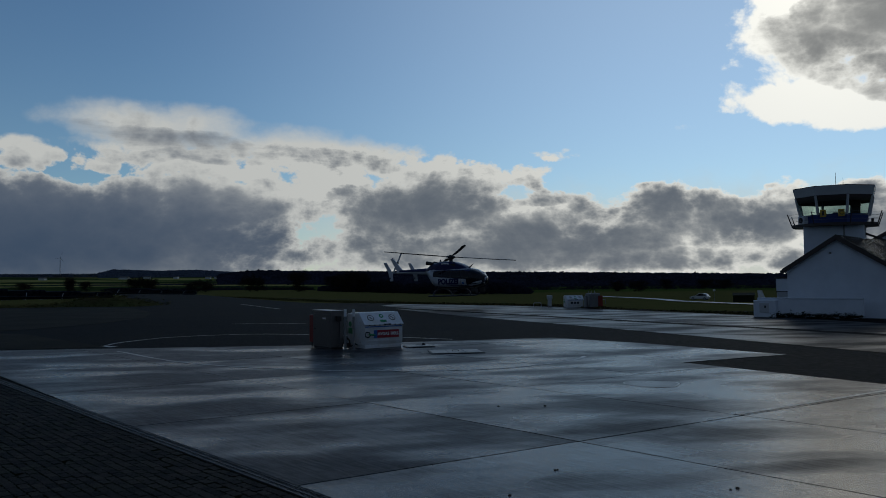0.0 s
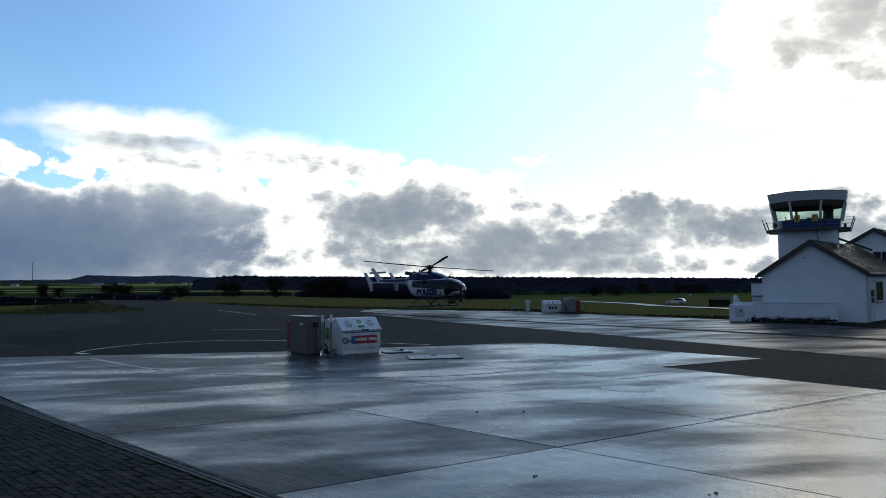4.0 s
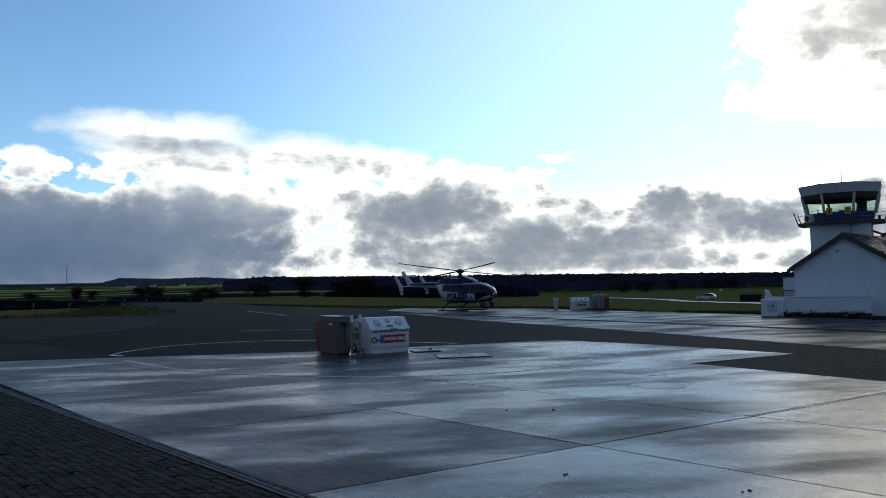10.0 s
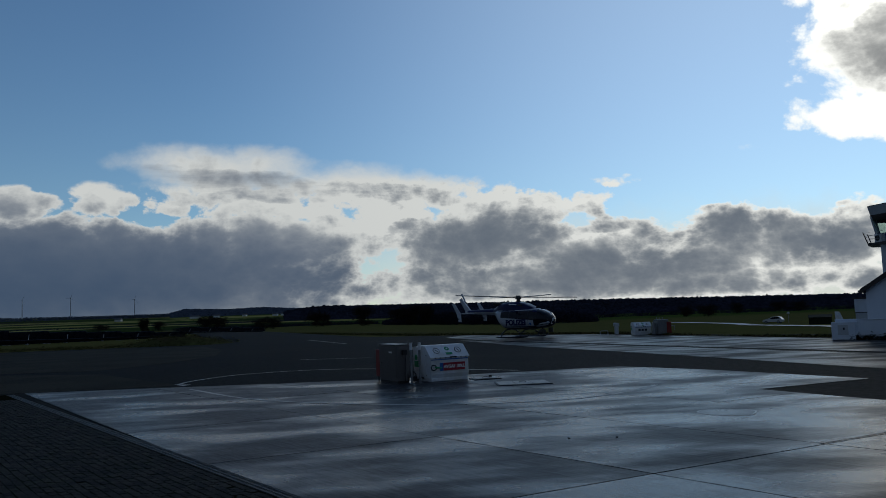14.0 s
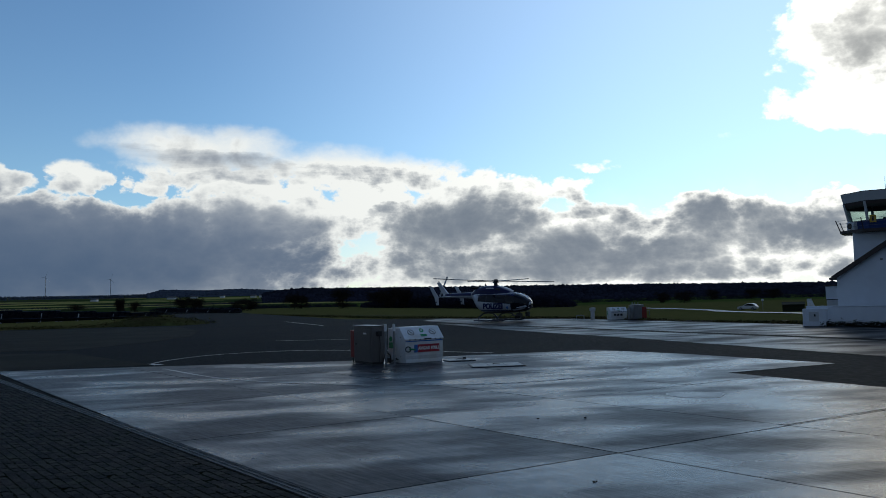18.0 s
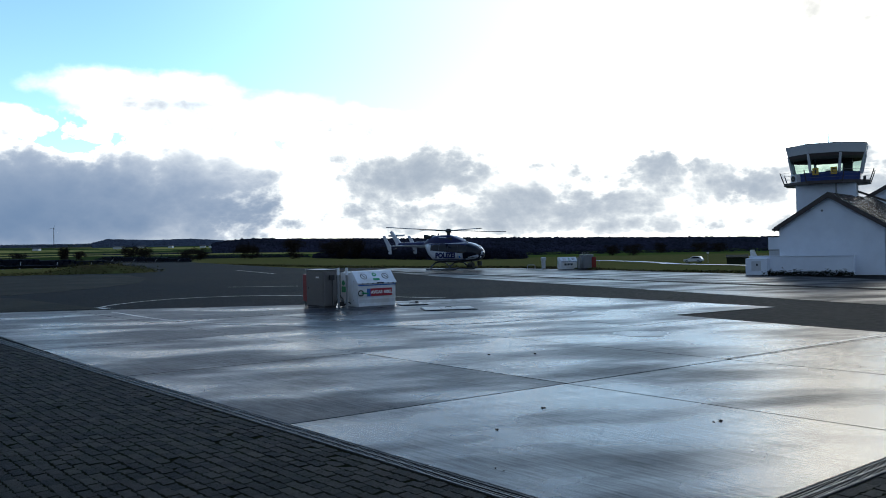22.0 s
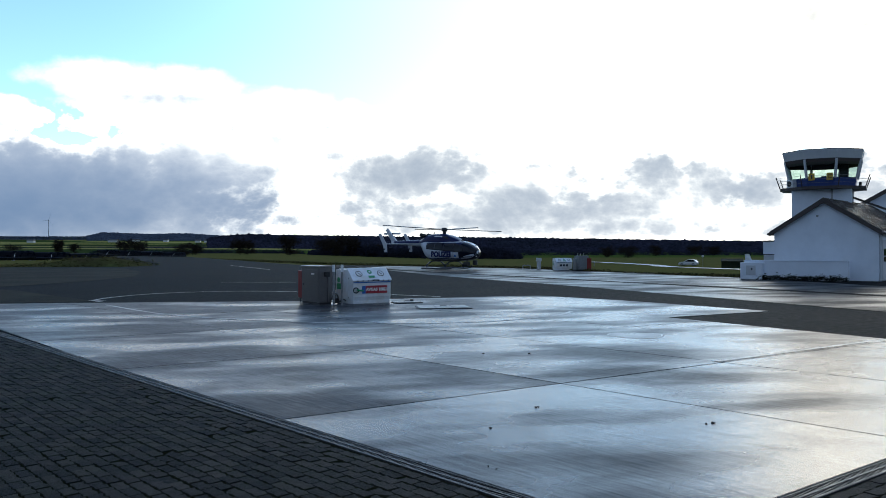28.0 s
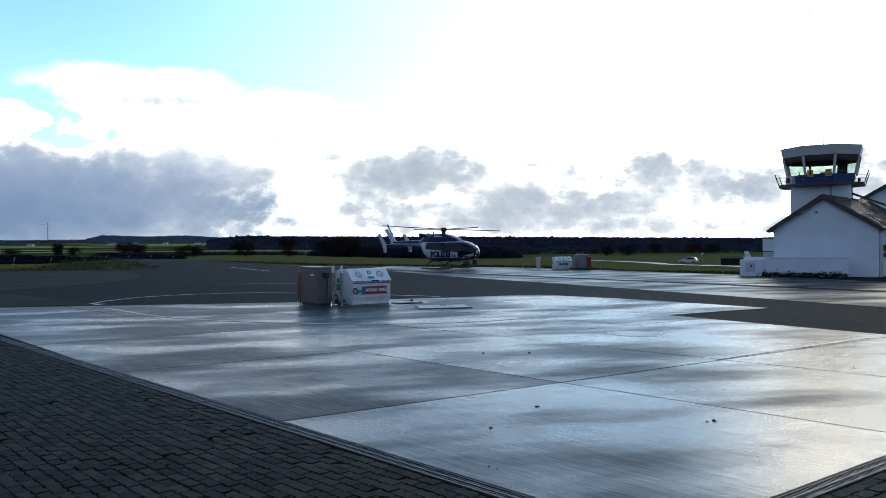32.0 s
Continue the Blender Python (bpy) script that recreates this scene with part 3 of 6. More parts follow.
# ---- ground, far fields ----
def field_material():
    mat = material("far_fields", (0.05, 0.085, 0.018), 0.9, vary=0.3, scale=0.02, spec=0.0)
    N, L = mat.node_tree.nodes, mat.node_tree.links
    b = N["Principled BSDF"]
    old = b.inputs["Base Color"].links[0].from_socket
    geo = N.new("ShaderNodeNewGeometry").outputs["Position"]
    mp = N.new("ShaderNodeMapping")
    mp.inputs["Scale"].default_value = (0.0022, 0.0075, 0)
    mp.inputs["Rotation"].default_value = (0, 0, 0.25)
    L.new(geo, mp.inputs[0])
    vo = N.new("ShaderNodeTexVoronoi")
    vo.inputs["Scale"].default_value = 1.0
    L.new(mp.outputs[0], vo.inputs["Vector"])
    ramp = N.new("ShaderNodeValToRGB")
    sep = N.new("ShaderNodeSeparateColor")
    L.new(vo.outputs["Color"], sep.inputs[0])
    L.new(sep.outputs[0], ramp.inputs[0])
    ramp.color_ramp.interpolation = "CONSTANT"
    e = ramp.color_ramp.elements
    # the bright yellow cells hold sunlight on far fields besides the crop colour
    e[0].color, e[1].color = (0.034, 0.052, 0.018, 1), (0.27, 0.25, 0.085, 1)
    e[1].position = 0.4
    for pos, c in ((0.62, (0.075, 0.10, 0.028, 1)), (0.82, (0.055, 0.05, 0.035, 1))):
        k = e.new(pos)
        k.color = c
    far = N.new("ShaderNodeSeparateXYZ")
    L.new(geo, far.inputs[0])
    rng = N.new("ShaderNodeMapRange")
    L.new(far.outputs[1], rng.inputs["Value"])
    rng.inputs["From Min"].default_value, rng.inputs["From Max"].default_value = 300, 350
    mx = N.new("ShaderNodeMix")
    mx.data_type = "RGBA"
    tone = N.new("ShaderNodeMix")
    tone.data_type = "RGBA"
    nz = N.new("ShaderNodeTexNoise")
    nz.inputs["Scale"].default_value, nz.inputs["Detail"].default_value = 0.5, 10
    L.new(geo, nz.inputs["Vector"])
    L.new(nz.outputs["Fac"], tone.inputs[0])
    tone.inputs[6].default_value, tone.inputs[7].default_value = (0.060, 0.075, 0.022, 1), (0.150, 0.125, 0.048, 1)
    west = N.new("ShaderNodeMapRange")
    L.new(far.outputs[0], west.inputs["Value"])
    for key, val in (("From Min", -170), ("From Max", -70), ("To Min", 1), ("To Max", 0)):
        west.inputs[key].default_value = val
    green = N.new("ShaderNodeMix")
    green.data_type, green.blend_type = "RGBA", "MULTIPLY"
    green.inputs[0].default_value, green.inputs[7].default_value = 1.0, (0.55, 0.85, 0.62, 1)
    L.new(tone.outputs[2], green.inputs[6])
    crops_and_sun = N.new("ShaderNodeMix")
    crops_and_sun.data_type = "RGBA"
    L.new(west.outputs[0], crops_and_sun.inputs[0]), L.new(green.outputs[2], crops_and_sun.inputs[6]), L.new(ramp.outputs[0], crops_and_sun.inputs[7])
    L.new(rng.outputs[0], mx.inputs[0]), L.new(tone.outputs[2], mx.inputs[6]), L.new(crops_and_sun.outputs[2], mx.inputs[7])
    L.new(mx.outputs[2], b.inputs["Base Color"])
    return mat


def build_ground():
    xs = sorted({s * v for s in (-1, 1) for v in [0, 8, 16, 25, 35, 48, 62, 80, 100, 130, 170, 220, 280, 350, 440, 550, 680, 840, 1000, 1200, 1450, 1750, 2100, 2500, 3000, 3600, 4300]})
    ys = [-400, -120, -40, -10, 10, 25, 40, 55, 70, 78, 86, 95, 105, 118, 132, 148, 166, 186, 210, 240, 280, 330, 390, 460, 540, 640, 760, 900, 1050, 1220, 1400, 1600, 1850, 2100, 2400, 2750, 3100, 3500, 4000, 4600]
    bm = bmesh.new()
    g = [[bm.verts.new((x, y, land(x, y))) for x in xs] for y in ys]
    for j in range(len(ys) - 1):
        for i in range(len(xs) - 1):
            bm.faces.new((g[j][i], g[j][i + 1], g[j + 1][i + 1], g[j + 1][i]))
    ob = part("ground", bm, field_material(), None, "open airfield grass and distant farm fields", smooth=True)
    tagged(ob, category="ground", kind="structure")


build_ground()


def sheet(name, pts, z0, z1, mat, label, category):
    ob = part(name, prism(pts, z0, z1), mat, None, label)
    ob.color = (0.43, 0.43, 0.43, 1)
    return tagged(ob, category=category, kind="structure")


sheet("asphalt", [(-20, -30), (60, -30), (60, 20), (34, 40), (15.2, 53), (8, 66), (-5.2, 77), (-15.6, 83), (-51, 158), (-79, 186), (-62, 150), (-34, 76), (-75, 71), (-75, -30)], -0.1, -0.012, MAT_ASPHALT, "dark damp asphalt apron with patched surface", "asphalt")
sheet("gravel", [(-20.4, 36.7), (-19.1, 42), (-19.4, 49.6), (-22.5, 59), (-29, 71), (-75, 72), (-75, 38)], -0.1, -0.004, MAT_GRAVEL, "brownish compacted gravel beside the asphalt", "gravel")
sheet("gravel.001", [(-11.6, 26.4), (-18.6, 34.0), (-24, 35.5), (-75, 34), (-75, 24), (-17, 25.2)], -0.1, -0.004, MAT_GRAVEL, "brownish compacted gravel beside the concrete", "gravel")

# taxiway: two long wet bays with a dark seam between
TAXI_A = [(-4.6, 61.6), (0.5, 47.3), (5.6, 36.4), (9.8, 26.3), (12.0, 21.1), (19, 5), (27, 5), (24.2, 12.45), (12.5, 32.75), (8.6, 39.35), (2.2, 50.45), (-3.6, 60.7)]
TAXI_B = [(-3.1, 61.3), (2.85, 50.9), (9.25, 39.8), (13.2, 33.2), (25.0, 12.95), (36, 14), (19.6, 34.2), (16.9, 44.2), (13.5, 50.4), (6.7, 64.4), (-5.3, 75.6), (-6.4, 70)]
sheet("taxiway", TAXI_A, -0.1, 0.0, MAT_TAXI, "wet pale concrete taxiway bay with sky reflections", "taxiway")
sheet("taxiway.001", TAXI_B, -0.1, 0.0, MAT_TAXI, "wet pale concrete taxiway bay the helicopter stands on", "taxiway")

# ---- concrete apron, slab by slab, with drains and paving ----
O = Vector((1.34, 4.82))
UA, UB = Vector((-0.668, 0.7442)), Vector((0.797, 0.604))
UJ = Vector((0.834, 0.552))
PA, BAYS = 4.6, (0.0, 3.8, 7.1, 10.6, 14.2, 17.8)
APRON = [
    [(1.34, 4.82), (10.47, 11.74), (5.59, 19.79), (-6.28, 13.31)],
    [(-6.28, 13.31), (2.53, 18.12), (-4.77, 26.25), (-16.4, 25.11)],
    [(2.53, 18.12), (8.91, 21.60), (4.05, 28.93), (-4.77, 26.25)],
]


def lat(a, b):
    p = O + UA * a + UJ * b
    return (p.x, p.y)


apron = thing("apron", Matrix(), "large wet concrete apron in jointed square slabs", "apron", kind="structure")


# how wet a slab is, by row and bay
DAMP = {(1, 0): 0.18, (0, 0): 0.62, (2, 0): 0.40, (1, 1): 0.52, (0, 1): 0.52, (2, 1): 0.42, (0, 2): 0.50, (-1, 0): 0.6, (-1, 1): 0.55}


def build_slabs():
    bed = bmesh.new()
    for piece in APRON:
        add_prism(bed, piece, -0.2, -0.022)
    part("joint_filler", bed, MAT_TAR, apron, "dark bitumen joint filler")
    g = 0.014
    for i in range(-1, 7):
        for j in range(0, 5):
            a, b, c = i * PA - 0.12, BAYS[j] - (0.6 if j == 0 else 0), BAYS[j + 1]
            cell = [lat(a + g, b + g), lat(a + g, c - g), lat(a + PA - g, c - g), lat(a + PA - g, b + g)]
            bm, area, top = bmesh.new(), 0.0, random.uniform(-0.002, 0.0015)
            for piece in APRON:
                q = clip_poly(cell, piece)
                if len(q) > 2:
                    add_prism(bm, q, -0.02, top)
                    area += abs(sum(a[0] * b[1] - a[1] * b[0] for a, b in zip(q, q[1:] + q[:1]))) / 2
            if area > 0.3:
                slab = part("slab", bm, MAT_SLAB, apron)
                wetness = DAMP.get((i, j), (0.43 if i < 3 or j > 2 else 0.16) + random.uniform(-0.12, 0.12))
                slab.color = (wetness, wetness, wetness, 1)


build_slabs()


def drain_grate():
    """One metre of slotted channel grate, along x."""
    bm = bmesh.new()
    for y in (-0.07, 0.0, 0.07):
        add_box(bm, 0.995, 0.014 if y else 0.02, 0.024, Matrix.Translation((0.5, y, -0.026)))
    for k in range(29):
        add_box(bm, 0.013, 0.14, 0.02, Matrix.Translation((0.02 + k * 0.0343, 0, -0.027)))
    return mesh_of("grate", bm, MAT_IRON)


GRATE = drain_grate()


def build_drain(name, start, along, out, metres):
    ang = math.degrees(math.atan2(along.y, along.x))
    dr = thing(name, pose(start.x + out.x * 0.10, start.y + out.y * 0.10, 0, 0, 0, ang), "slotted iron drainage channel edging the concrete", "drain", "drains along the apron", kind="structure")
    for y in (-0.088, 0.088):
        part("rail", box(metres, 0.010, 0.06, Matrix.Translation((metres / 2, y, -0.058)), 0.003, 1), MAT_IRON, dr)
    part("channel", box(metres, 0.158, 0.02, Matrix.Translation((metres / 2, 0, -0.09))), MAT_TAR, dr)
    for k in range(int(metres)):
        g = new("grate", GRATE)
        g.parent = dr
        g.matrix_basis = Matrix.Translation((k, 0, 0))


UAP, UBP = Vector((-0.7442, -0.668)), Vector((0.604, -0.797))
build_drain("drain", O - UA * 0.2, UA, UAP, 27)
build_drain("drain.001", O - UB * 0.2, UB, UBP, 12)


def build_pavers():
    paving = thing("block_paving", Matrix(), "dark mossy interlocking block paving beside the drain", "paving", kind="structure")
    bed = bmesh.new()
    q = [O + UAP * 0.2 + UA * 27, O + UAP * 0.2 - UA * 0.5, O + UAP * 9 - UA * 3, O + UAP * 20 + UA * 20]
    add_prism(bed, [(p.x, p.y) for p in q], -0.09, -0.009)
    q = [O + UBP * 0.2 - UB * 0.5, O + UBP * 5 - UB * 3, O + UBP * 7 + UB * 12, O + UBP * 0.2 + UB * 12]
    add_prism(bed, [(p.x, p.y) for p in q], -0.09, -0.0095)
    part("joint_sand", bed, MAT_MOSS, paving, "mossy dark sand between pavers")
    # an interlocking stone: notched long sides
    w, d, n = 0.105, 0.205, 0.018
    ring = [(-w / 2, -d / 2), (-w / 2 + n, -d / 6), (-w / 2, d / 6), (-w / 2 + n, d / 2), (w / 2 + n * 0.6, d / 2), (w / 2, d / 6), (w / 2 + n * 0.6, -d / 6), (w / 2, -d / 2)]
    bm = bmesh.new()
    lo = [bm.verts.new((x * 0.99, y * 0.985, -0.06)) for x, y in ring]
    hi = [bm.verts.new((x * 0.99, y * 0.985, -0.009)) for x, y in ring]
    tp = [bm.verts.new((x * 0.93, y * 0.95, -0.004)) for x, y in ring]
    bm.faces.new(tp)
    for i in range(8):
        bm.faces.new((lo[i - 1], lo[i], hi[i], hi[i - 1]))
        bm.faces.new((hi[i - 1], hi[i], tp[i], tp[i - 1]))
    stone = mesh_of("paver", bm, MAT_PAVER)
    co = np.array([v.co[:] for v in stone.vertices])
    fa = [tuple(p.vertices) for p in stone.polygons]
    spots = []
    px, py = 0.112, 0.208
    for base, ua, uo, na, no in ((O + UAP * 0.27, UA, UAP, 119, 66), (O + UBP * 0.27, UB, UBP, 44, 26)):
        ang = math.atan2(ua.y, ua.x)
        for i in range(-6, na):
            for j in range(no):
                p = base + ua * ((i + 0.5 * (j % 2)) * py) + uo * (j * px)
                if p.y < 4.2 or p.x < -0.9 * p.y - 1.0 or p.x > 0.72 * p.y + 1:
                    continue
                spots.append((p.x + random.gauss(0, 0.003), p.y + random.gauss(0, 0.003), ang + random.gauss(0, 0.025), random.uniform(-0.004, 0.003)))
    spots.sort(key=lambda s: math.hypot(s[0], s[1]))
    vs, fs = [], []
    for k, (x, y, a, z) in enumerate(spots):
        m = Matrix.Translation((x, y, z)) @ Matrix.Rotation(a + math.pi / 2, 4, "Z") @ Matrix.Rotation(random.gauss(0, 0.014), 4, "X") @ Matrix.Rotation(random.gauss(0, 0.014), 4, "Y")
        if k < 300:
            ob = new("paver", stone)
            ob.parent, ob.matrix_basis = paving, m
        else:
            r = np.array(m)
            base = len(vs) * len(co)
            vs.append(co @ r[:3, :3].T + r[:3, 3])
            fs += [tuple(v + base for v in f) for f in fa]
    me = bpy.data.meshes.new("pavers")
    me.from_pydata(np.concatenate(vs).tolist(), [], fs)
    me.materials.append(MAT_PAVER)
    ob = new("pavers", me)
    ob.parent = paving
    tagged(ob, "rows of dark mossy pavers", kind="stuff")


# ---- painted lines ----
def painted_line(points, width, z, label):
    bm = bmesh.new()
    pts = [Vector(p) for p in points]
    rows = []
    for i, p in enumerate(pts):
        t = (pts[min(i + 1, len(pts) - 1)] - pts[max(i - 1, 0)]).normalized()
        nrm = Vector((-t.y, t.x)) * width / 2
        rows.append((bm.verts.new((*(p + nrm), z)), bm.verts.new((*(p - nrm), z))))
    for a, b in zip(rows, rows[1:]):
        bm.faces.new((a[0], a[1], b[1], b[0]))
    tagged(part("painted_line", bm, MAT_ROADLINE, None, label), category="line", kind="structure")


def curve_through(pts, n=8):
    out = []
    p = [Vector(q) for q in pts]
    p = [p[0] * 2 - p[1]] + p + [p[-1] * 2 - p[-2]]
    for i in range(1, len(p) - 2):
        for k in range(n):
            t = k / n
            a, b, c, d = p[i - 1:i + 3]
            out.append(0.5 * ((2 * b) + (c - a) * t + (2 * a - 5 * b + 4 * c - d) * t * t + (3 * b - a - 3 * c + d) * t ** 3))
    return out + [p[-2]]


painted_line(curve_through([(-11.9, 26.6), (-11.95, 28.6), (-10.9, 31.2), (-7.8, 32.4), (-3.1, 30.4), (-0.1, 28.5)]), 0.13, -0.006, "worn white guide line on the asphalt")
painted_line([(-12.4, 26.9), (-11.4, 26.5)], 0.35, -0.006, "worn white line end on the asphalt")
painted_line(curve_through([(-10.5, 24.6), (-7.2, 20.9), (-4.1, 19.05), (-1.5, 18.4), (1.0, 18.75), (2.85, 20.4), (3.5, 21.6)]), 0.11, 0.006, "worn curved white guide line on the concrete")
painted_line([(4.2, 12.15), (7.9, 14.65)], 0.10, 0.006, "worn straight white line on the concrete")
painted_line([(-11.5, 41), (-7.6, 40.6)], 0.12, -0.006, "faint white line on the asphalt")
painted_line([(-21.5, 80), (-14, 64)], 0.15, -0.006, "faint white line on the asphalt")

# ---- fuelling station ----
def fuel_tank_unit(m, group, sign):
    """White tank housing with a sloping lid. Front faces -y; origin at the front left foot."""
    t = thing("fuel_tank", m, "white steel aviation fuel tank housing with sloping lid and red sign" if sign else "small white fuel tank housing with sloping dark-windowed lid", "fuel tank", group)
    W, D, H, zl, sb = 1.47, 1.15, 1.15, 0.78, 0.36
    mid = Matrix.Translation((W / 2, 0, 0))
    part("plinth", box(W * 0.97, D * 0.96, 0.11, Matrix.Translation((W / 2, D / 2, 0)), 0.012), MAT_WHITE, t)
    part("housing", profile([(0.03, 0.11), (0.0, 0.24), (0.0, zl), (sb * 0.98, H - 0.02), (D, H - 0.02), (D, 0.11)], W, mid), MAT_WHITE, t)
    n = Vector((0, -(H - zl), sb)).normalized()
    lid = profile([(-0.02, zl - 0.015), (sb - 0.02, H + 0.0), (D * 0.75, H + 0.0), (D * 0.75, H + 0.025), (sb - 0.03, H + 0.03), (-0.045, zl + 0.0)], W + 0.06, mid)
    lid_ob = part("lid", lid, MAT_WHITE, t, "white sloping hinged lid")
    ang = math.degrees(math.atan2(H - zl, sb))

    def on_lid(bm, mat, name, u, v, label=""):
        part(name, bm, mat, lid_ob, label, Matrix.Translation((W / 2 + u, -0.04 + (sb + 0.01) * v, zl + (H - zl + 0.01) * v)) @ pose(0, 0, 0, ang) @ Matrix.Translation((0, 0, 0.014)))

    for u in (-0.42, 0.42):
        bm = bmesh.new()
        bmesh.ops.create_cone(bm, cap_ends=True, segments=24, radius1=0.125, radius2=0.125, depth=0.006)
        on_lid(bm, MAT_BLACK, "warning_ring", u, 0.55)
        bm = bmesh.new()
        bmesh.ops.create_cone(bm, cap_ends=True, segments=24, radius1=0.10, radius2=0.10, depth=0.010)
        on_lid(bm, MAT_WHITE, "warning_disc", u, 0.55, "round prohibition sticker")
        on_lid(box(0.03, 0.13, 0.012, pose(0, 0, -0.004, 0, 0, 40)), MAT_BLACK, "warning_bar", u, 0.55)
    on_lid(box(0.24, 0.09, 0.008), MAT_GREEN, "green_bar", 0.02, 0.28)
    bm = bmesh.new()
    bmesh.ops.create_cone(bm, cap_ends=True, segments=16, radius1=0.085, radius2=0.085, depth=0.008)
    on_lid(bm, MAT_GREEN, "green_badge", 0.02, 0.70)
    bm = bmesh.new()
    bmesh.ops.create_cone(bm, cap_ends=True, segments=12, radius1=0.035, radius2=0.035, depth=0.014)
    on_lid(bm, MAT_WHITE, "badge_eye", 0.02, 0.70)
    part("seam", box(W * 0.98, 0.012, 0.03, Matrix.Translation((W / 2, -0.012, 0.70))), MAT_SIGN_BLUE, t, "thin blue printed strip")
    for k in range(7):
        part("hinge_clip", box(0.05, 0.03, 0.035, Matrix.Translation((0.16 + k * 0.2, -0.035, zl - 0.03)), 0.006), MAT_GALV, t)
    part("latch", box(0.26, 0.05, 0.035, Matrix.Translation((W / 2 + 0.12, -0.05, zl - 0.01)), 0.012), MAT_BLACK, t)
    if sign:
        part("sign_board", box(0.86, 0.012, 0.26, Matrix.Translation((W / 2 + 0.16, -0.012, 0.34)), 0.003), MAT_SIGN_RED, t, "red grade sign")
        part("sign_edge", box(0.13, 0.014, 0.26, Matrix.Translation((W / 2 - 0.33, -0.0125, 0.34)), 0.003), MAT_SIGN_BLUE, t)
        part("lettering", text_mesh("AVGAS 100LL", 0.142, 0.004, 0.006), MAT_LETTER, t, "white sign lettering", Matrix.Translation((W / 2 + 0.17, -0.022, 0.47)) @ pose(0, 0, 0, 90))
        hose = [(0.08 + 0.10 * math.cos(a), -0.05 - 0.012 * (a % 6.28) / 6.28, 0.46 + 0.085 * math.sin(a)) for a in np.linspace(0, 16, 44)]
        part("hose_coil", tube(hose, 0.018), MAT_BLACK, t, "coiled black filling hose")
        part("nozzle", rod((0.12, -0.07, 0.47), (0.34, -0.10, 0.44), 0.026), MAT_GREEN, t, "green nozzle")
    else:
        for k in range(3):
            part("bar_of_writing", box(0.2, 0.012, 0.2, Matrix.Translation((0.4 + k * 0.28, -0.012, 0.36))), MAT_BLACK, t)
        part("dark_window", box(W * 0.8, 0.02, 0.2, Matrix.Translation((W / 2, 0.12, zl + 0.13)) @ pose(0, 0, 0, ang - 90)), MAT_TINT, t)
    part("side_badge", box(0.008, 0.26, 0.20, Matrix.Translation((-0.004, 0.95, 0.46))), MAT_GREEN, t, "green badge")
    part("side_disc", rod((-0.016, 0.95, 0.78), (-0.002, 0.95, 0.78), 0.09, 0.09, 16), MAT_GREEN, t)
    for y, z in ((0.3, 0.85), (0.3, 0.2)):
        part("bolt", rod((-0.012, y, z), (0.0, y, z), 0.018), MAT_BLACK, t)
    return t


def pump_cabinet(m, group):
    c = thing("pump_cabinet", m, "brushed stainless steel fuel pump cabinet with hoses", "cabinet", group)
    part("body", box(0.43, 1.30, 1.10, Matrix.Translation((0.215, 0.65, 0.06)), 0.012), MAT_STEEL, c)
    part("plinth", box(0.39, 1.26, 0.06, Matrix.Translation((0.215, 0.65, 0.0))), MAT_BLACK, c)
    part("roof_cap", box(0.48, 1.36, 0.035, Matrix.Translation((0.215, 0.65, 1.16)), 0.01), MAT_STEEL, c)
    part("door", box(0.012, 1.15, 0.92, Matrix.Translation((-0.006, 0.65, 0.16)), 0.004, 1), MAT_STEEL, c)
    part("door_label", box(0.006, 0.22, 0.05, Matrix.Translation((-0.016, 0.45, 0.92))), MAT_LETTER, c)
    part("lock", rod((-0.03, 1.1, 0.6), (0.0, 1.1, 0.6), 0.03), MAT_BLACK, c)
    part("switch_box", box(0.16, 0.09, 0.16, Matrix.Translation((0.24, -0.045, 0.86)), 0.01), MAT_BLACK, c)
    part("cable", tube([(0.26, -0.04, 0.86), (0.27, -0.05, 0.6), (0.25, -0.05, 0.3), (0.24, -0.05, 0.05)], 0.014), MAT_BLACK, c)
    part("hose", tube([(0.36, -0.05, 0.10), (0.42, -0.09, 0.28), (0.50, -0.12, 0.34), (0.58, -0.10, 0.26), (0.62, -0.10, 0.06), (0.78, -0.12, 0.14), (0.88, -0.05, 0.10)], 0.022), MAT_BLACK, c, "looped black hose")
    part("valve", box(0.14, 0.12, 0.16, Matrix.Translation((0.56, -0.02, 0.02)), 0.02), MAT_BLACK, c)
    return c


def guard_post(m, group):
    p = thing("guard_post", m, "galvanised steel guard post with white cap", "post", group)
    part("pole", rod((0, 0, 0), (0, 0, 1.08), 0.036, 0.036, 14), MAT_GALV, p)
    part("collar", rod((0, 0, 1.02), (0, 0, 1.24), 0.043, 0.043, 14), MAT_WHITE, p, "white reflective sleeve")
    part("foot_plate", box(0.17, 0.17, 0.014, None, 0.003, 1), MAT_GALV, p)
    return p


def red_cabinet(m, group):
    r = thing("extinguisher_cabinet", m, "red steel fire extinguisher cabinet beside the pump", "cabinet", group)
    part("body", box(0.34, 0.3, 0.88, Matrix.Translation((0, 0, 0.14)), 0.02), MAT_RED, r)
    part("door", box(0.30, 0.012, 0.8, Matrix.Translation((0, -0.156, 0.18)), 0.004, 1), MAT_RED, r)
    part("handle", box(0.03, 0.03, 0.1, Matrix.Translation((0.1, -0.17, 0.56)), 0.006), MAT_BLACK, r)
    for x in (-0.12, 0.12):
        part("leg", box(0.04, 0.04, 0.14, Matrix.Translation((x, 0, 0))), MAT_BLACK, r)
    return r


